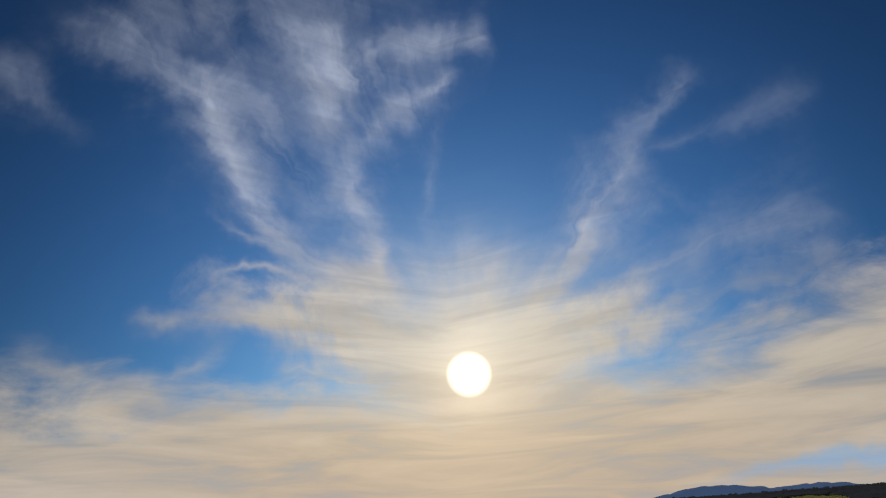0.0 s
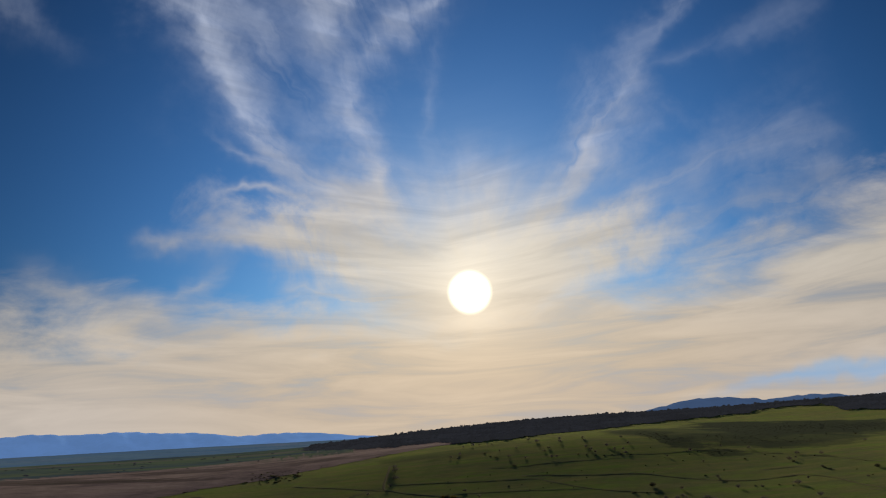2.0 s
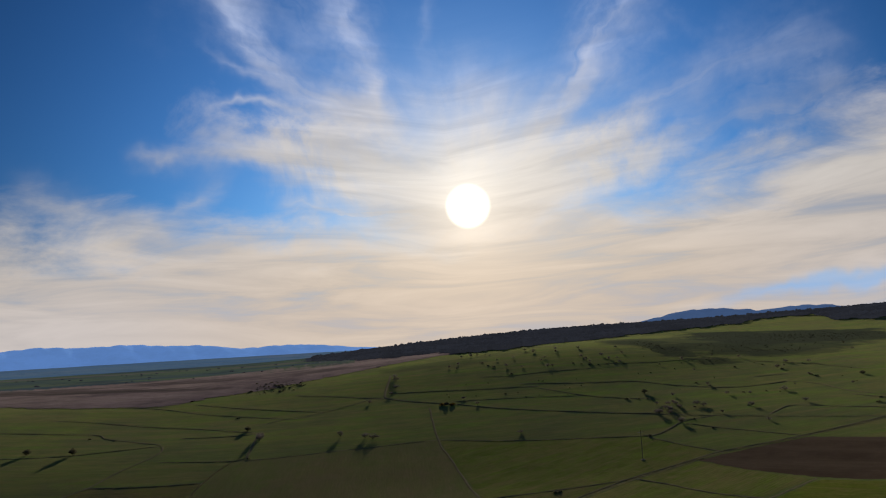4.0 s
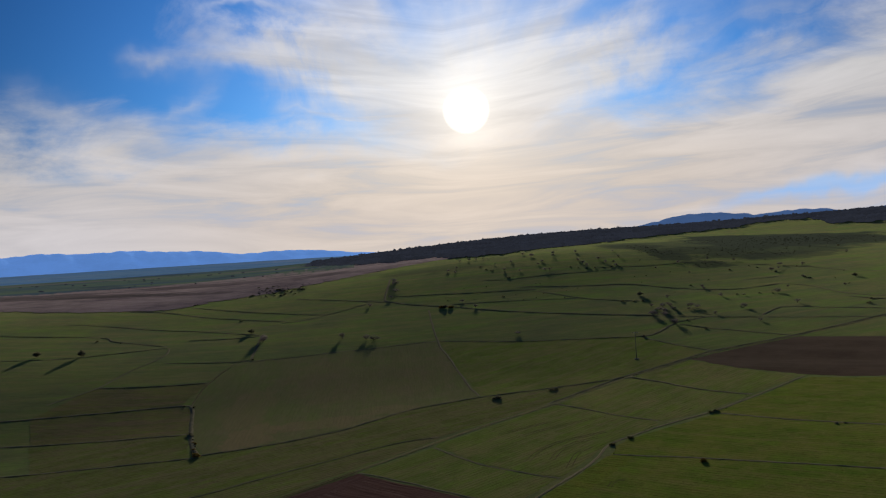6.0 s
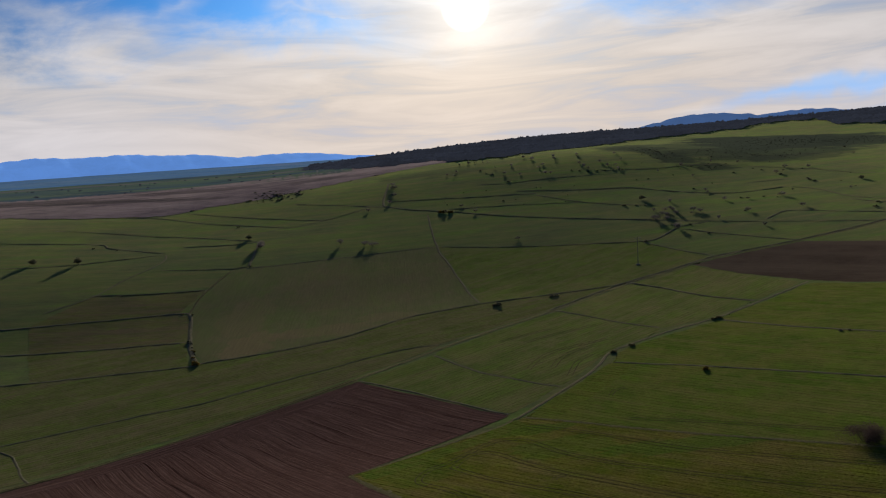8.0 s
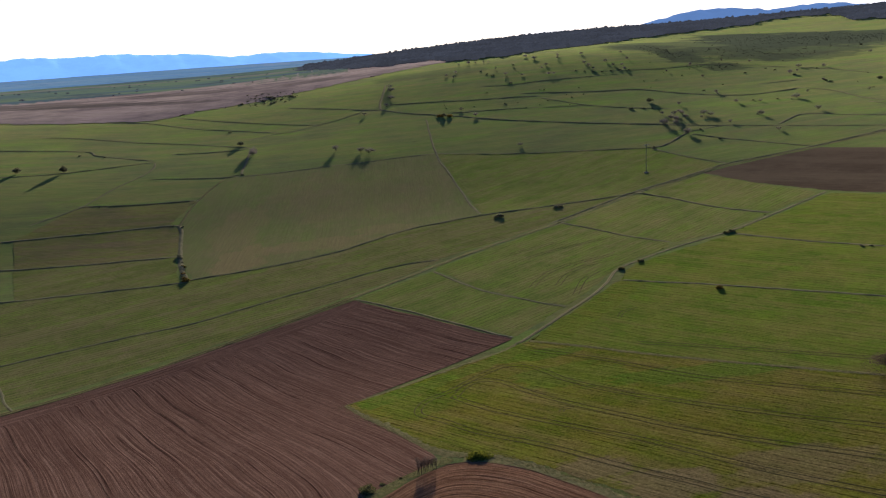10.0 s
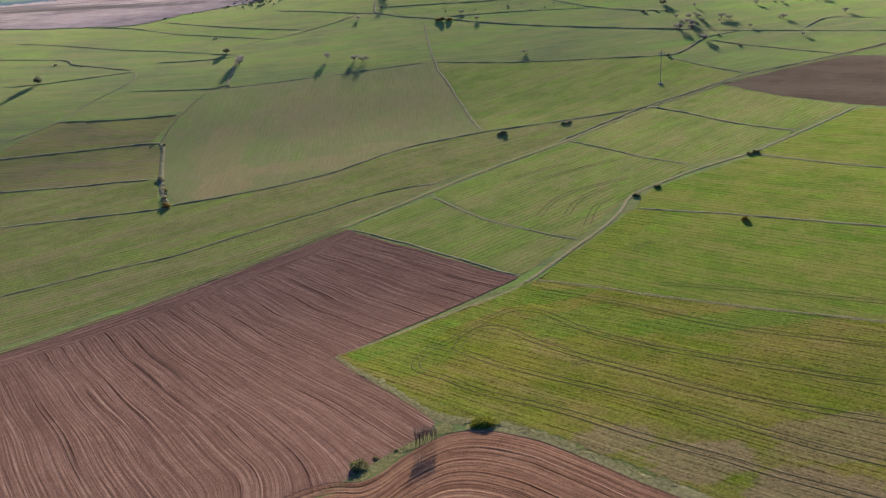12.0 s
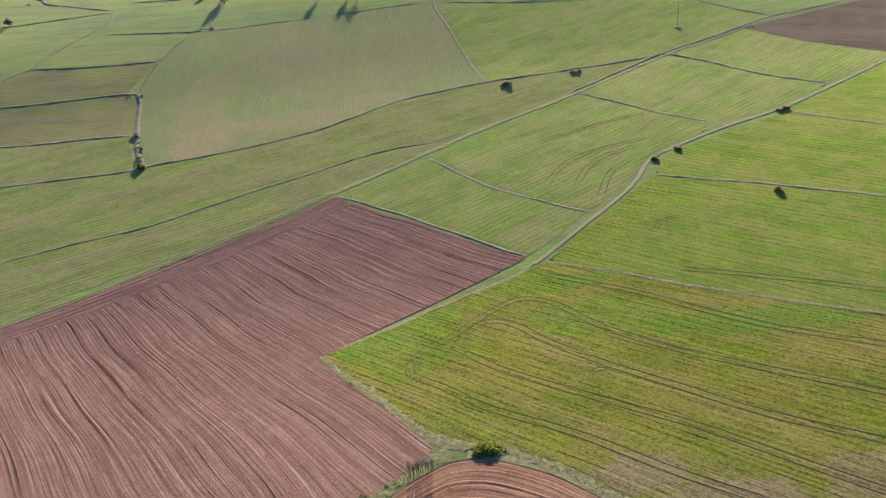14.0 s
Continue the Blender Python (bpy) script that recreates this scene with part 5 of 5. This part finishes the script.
# ---- power pole ----
def power_pole(x, y, tall):
    """A concrete pole on a pad, with a steel cross-arm and insulators."""
    root = new("power_pole")
    root.location = (x, y, float(height(x, y)))
    v, f = [], []
    tube(v, f, (0, 0, -0.8), (0, 0, tall * 0.5), 0.19, 0.15, 10)
    tube(v, f, (0, 0, tall * 0.5), (0, 0, tall), 0.15, 0.10, 10)
    part("pole", (v, f), concrete, root)
    bm = bmesh.new()
    bmesh.ops.create_cube(bm, size=1, matrix=Matrix.LocRotScale((0, 0, 0.1), None, (2.2, 2.2, 0.5)))
    bmesh.ops.bevel(bm, geom=bm.edges[:], offset=0.08, segments=2, affect="EDGES")
    part("footing", bm, concrete, root, "pale concrete footing", False)
    bm = bmesh.new()
    bmesh.ops.create_cube(bm, size=1, matrix=Matrix.LocRotScale((0, 0, tall - 0.9), None, (3.4, 0.16, 0.16)))
    bmesh.ops.bevel(bm, geom=bm.edges[:], offset=0.03, segments=1, affect="EDGES")
    part("crossarm", bm, steel, root, "galvanised steel cross-arm", False)
    for off in (-1.5, 0.0, 1.5):
        v, f = [], []
        z = tall - 0.8 if off else tall
        for k in range(4):
            tube(v, f, (off, 0, z + k * 0.14), (off, 0, z + k * 0.14 + 0.10), 0.13, 0.07, 8)
        part("insulator", (v, f), ceramic, root, "brown ceramic insulator")
    return tagged(root, "tall grey concrete power pole standing in a pasture", "power pole")


power_pole(97.4, 457.2, 16.0)


# ---- stones, clods and weeds ----
def build_stone(seed, size, mat, label, name="stone", category="stone"):
    bm = bmesh.new()
    bmesh.ops.create_icosphere(bm, subdivisions=2, radius=size)
    rnd = random.Random(seed)
    off = Vector((rnd.uniform(0, 50), 3, 7))
    for p in bm.verts:
        p.co *= 1 + 0.35 * noise.noise(p.co / size * 1.2 + off)
        p.co.z *= 0.7
    return tagged(part(name, bm, mat, None, "", False), label, category)


pale = build_stone(1, 0.45, stone_pale, "pale stone lying on a field edge")
for x, y, s in ((8.8, 258.6, 1.2), (33.1, 242.2, 0.9), (54.7, 228.0, 0.8), (67.1, 220.2, 0.9), (39.8, 289.4, 1.5), (-6.5, 349.3, 0.9), (-100.3, 211.0, 0.8), (-11.4, 193.6, 1.3), (-10.3, 182.6, 0.9), (9.6, 175.6, 0.9)):
    plant(pale, x, y, s * 0.5, sink=0.05)
lump = build_stone(2, 0.55, clod, "dark clod of turned earth in a ploughed field", "earth_clod", "earth clod")
for x, y, s in ((-9.6, 179.6, 1.1), (-9.2, 178.0, 1.2), (-10.4, 176.4, 0.9), (-9.4, 175.6, 1.2), (-10.2, 174.4, 1.0), (-8.6, 176.6, 0.8)):
    plant(lump, x, y, s * 0.55, sink=0.08)


def tufts(name, label, lines, mat, per_metre, size, spread, tall):
    """Weeds along a line, too many to count."""
    v, f = [], []
    rnd = random.Random(17)
    for points in lines:
        line = smooth_line(points, 1.0)
        nrm = normals_of(line)
        for p, n in zip(line, nrm):
            if p[1] > 330 or abs(p[0]) > 130:
                continue
            for _ in range(per_metre):
                q = p + n * rnd.gauss(0, spread) + np.array([rnd.uniform(-0.5, 0.5), rnd.uniform(-0.5, 0.5)])
                z = float(height(q[0], q[1]))
                for _ in range(3):
                    leaf(v, f, (q[0] + rnd.gauss(0, 0.12), q[1] + rnd.gauss(0, 0.12), z + rnd.uniform(0.08, tall)), size * rnd.uniform(0.5, 1.4), rnd)
    return tagged(part(name, (v, f), mat, None, "", False), label, "weeds", kind="stuff")


EDGE_LINES = [[(-37.3, 219.9), (-28.7, 208.5), (-20.5, 198.6), (-13.9, 190.3), (-6.0, 186.2), (0.5, 184.8), (7.9, 179.5), (16.4, 172.0), (26.8, 163.0)],
              [(-9.4, 184.8), (-13.6, 181.8), (-18.6, 177.4), (-25.1, 170.3), (-32.9, 163.6)]]
tufts("weeds", "dry and green weeds tufted along the verges", EDGE_LINES, leaf_pale, 20, 0.075, 0.85, 0.12)
tufts("weeds", "fresh green weeds tufted along the verges", EDGE_LINES, leaf_olive, 9, 0.08, 0.85, 0.13)
tufts("weeds", "sparse weeds along the dry verge between wheat fields", [VERGE_R], leaf_olive, 6, 0.10, 0.5, 0.13)


# ---- far woods ----
def woods(name, label, mat, count, az, r, size, tall, seed, keep=None):
    """Far woodland of many uneven crowns, each a ragged cone of a few facets."""
    rnd = random.Random(seed)
    v, f = [], []
    for _ in range(count):
        a, rr = rnd.uniform(*az), rnd.uniform(*r)
        if keep and not keep(a, rr):
            continue
        x, y = CX + rr * math.sin(radians(a)), CY + rr * math.cos(radians(a))
        z = float(height(x, y))
        s, h = size * rnd.uniform(0.5, 1.3), tall * rnd.uniform(0.45, 0.85) * (1.4 if rnd.random() < 0.08 else 1.0)
        n = len(v)
        for k in range(5):
            w = 1.257 * k + rnd.uniform(-0.3, 0.3)
            v.append((x + s * 0.55 * math.cos(w), y + s * 0.55 * math.sin(w), z + h * 0.08))
        for k in range(5):
            w = 1.257 * (k + 0.5) + rnd.uniform(-0.3, 0.3)
            q = s * rnd.uniform(0.75, 1.2)
            v.append((x + q * math.cos(w), y + q * math.sin(w), z + h * rnd.uniform(0.5, 0.8)))
        v.append((x + rnd.uniform(-0.3, 0.3) * s, y, z + h))
        for k in range(5):
            f += [(n + k, n + (k + 1) % 5, n + 5 + k), (n + 5 + k, n + (k + 1) % 5, n + 5 + (k + 1) % 5), (n + 5 + k, n + 5 + (k + 1) % 5, n + 10)]
    return tagged(part(name, (v, f), mat, None, "", False), label, "woods", kind="stuff")



def scrub_clumps(cx, cy, wide, deep, many):
    """Low shrubs strewn about a spot, too far off to count."""
    rnd = random.Random(int(cx))
    v, f = [], []
    for _ in range(many):
        x, y, s = rnd.gauss(cx, wide * 0.6), rnd.gauss(cy, deep * 0.6), rnd.uniform(0.35, 1.1)
        z = float(height(x, y))
        for _ in range(9):
            leaf(v, f, (x + rnd.gauss(0, s * 0.5), y + rnd.gauss(0, s * 0.5), z + rnd.uniform(0.1, s * 0.8)), s * 0.45, rnd)
    return v, f


WOOD_EDGE = [(-11, 1520), (-9, 1390), (-7, 1275), (-4.4, 1170), (-1.5, 1180), (0, 1005), (4, 990), (8, 1140), (12, 1345), (15.5, 1440), (18, 1500), (20, 1540), (21.5, 1640), (24.5, 1640), (26, 1480), (28.6, 1450), (34, 1440), (46, 1440)]


def wood_edge(a):
    """How far off the woods begin on a bearing, with an uneven fringe."""
    r = np.interp(a, [p[0] for p in WOOD_EDGE], [p[1] for p in WOOD_EDGE])
    return r + 14 * np.sin(a * 3.1) + 10 * np.sin(a * 7.7 + 1) + 6 * np.sin(a * 19.0)


edge_bearings = np.arange(-11, 46.1, 0.25)
field("woodland_floor", "dark leafless woodland floor on the far ridge", wood_haze, [bearing(a, wood_edge(a)) for a in edge_bearings], [bearing(a, 1900) for a in edge_bearings], 7, 0.9, "woodland", 3.0)
woods("woods", "dark leafless woodland along the far ridge", wood_haze, 14000, (-10.5, 40), (1000, 1850), 4.5, 7.5, 31, lambda a, r: r > wood_edge(a))
HEATHS = ((430, 1090, 90, 120, 420), (505, 1050, 65, 90, 260), (320, 920, 50, 50, 110), (228, 930, 16, 60, 110), (253, 806, 22, 16, 30), (330, 871, 50, 12, 40), (-197, 856, 24, 40, 150))
for hx, hy, hw, hd, many in HEATHS:
    v, f = scrub_clumps(hx, hy, hw, hd, many)
    tagged(part("scrub", (v, f), leaf_heath, None, "", False), "low dark scrub scattered over a slope", "scrub", kind="stuff")
woods("scrub", "dark trees scattered over the plain", wood_haze, 60, (-38, -8), (1150, 1700), 3.0, 2.5, 34)
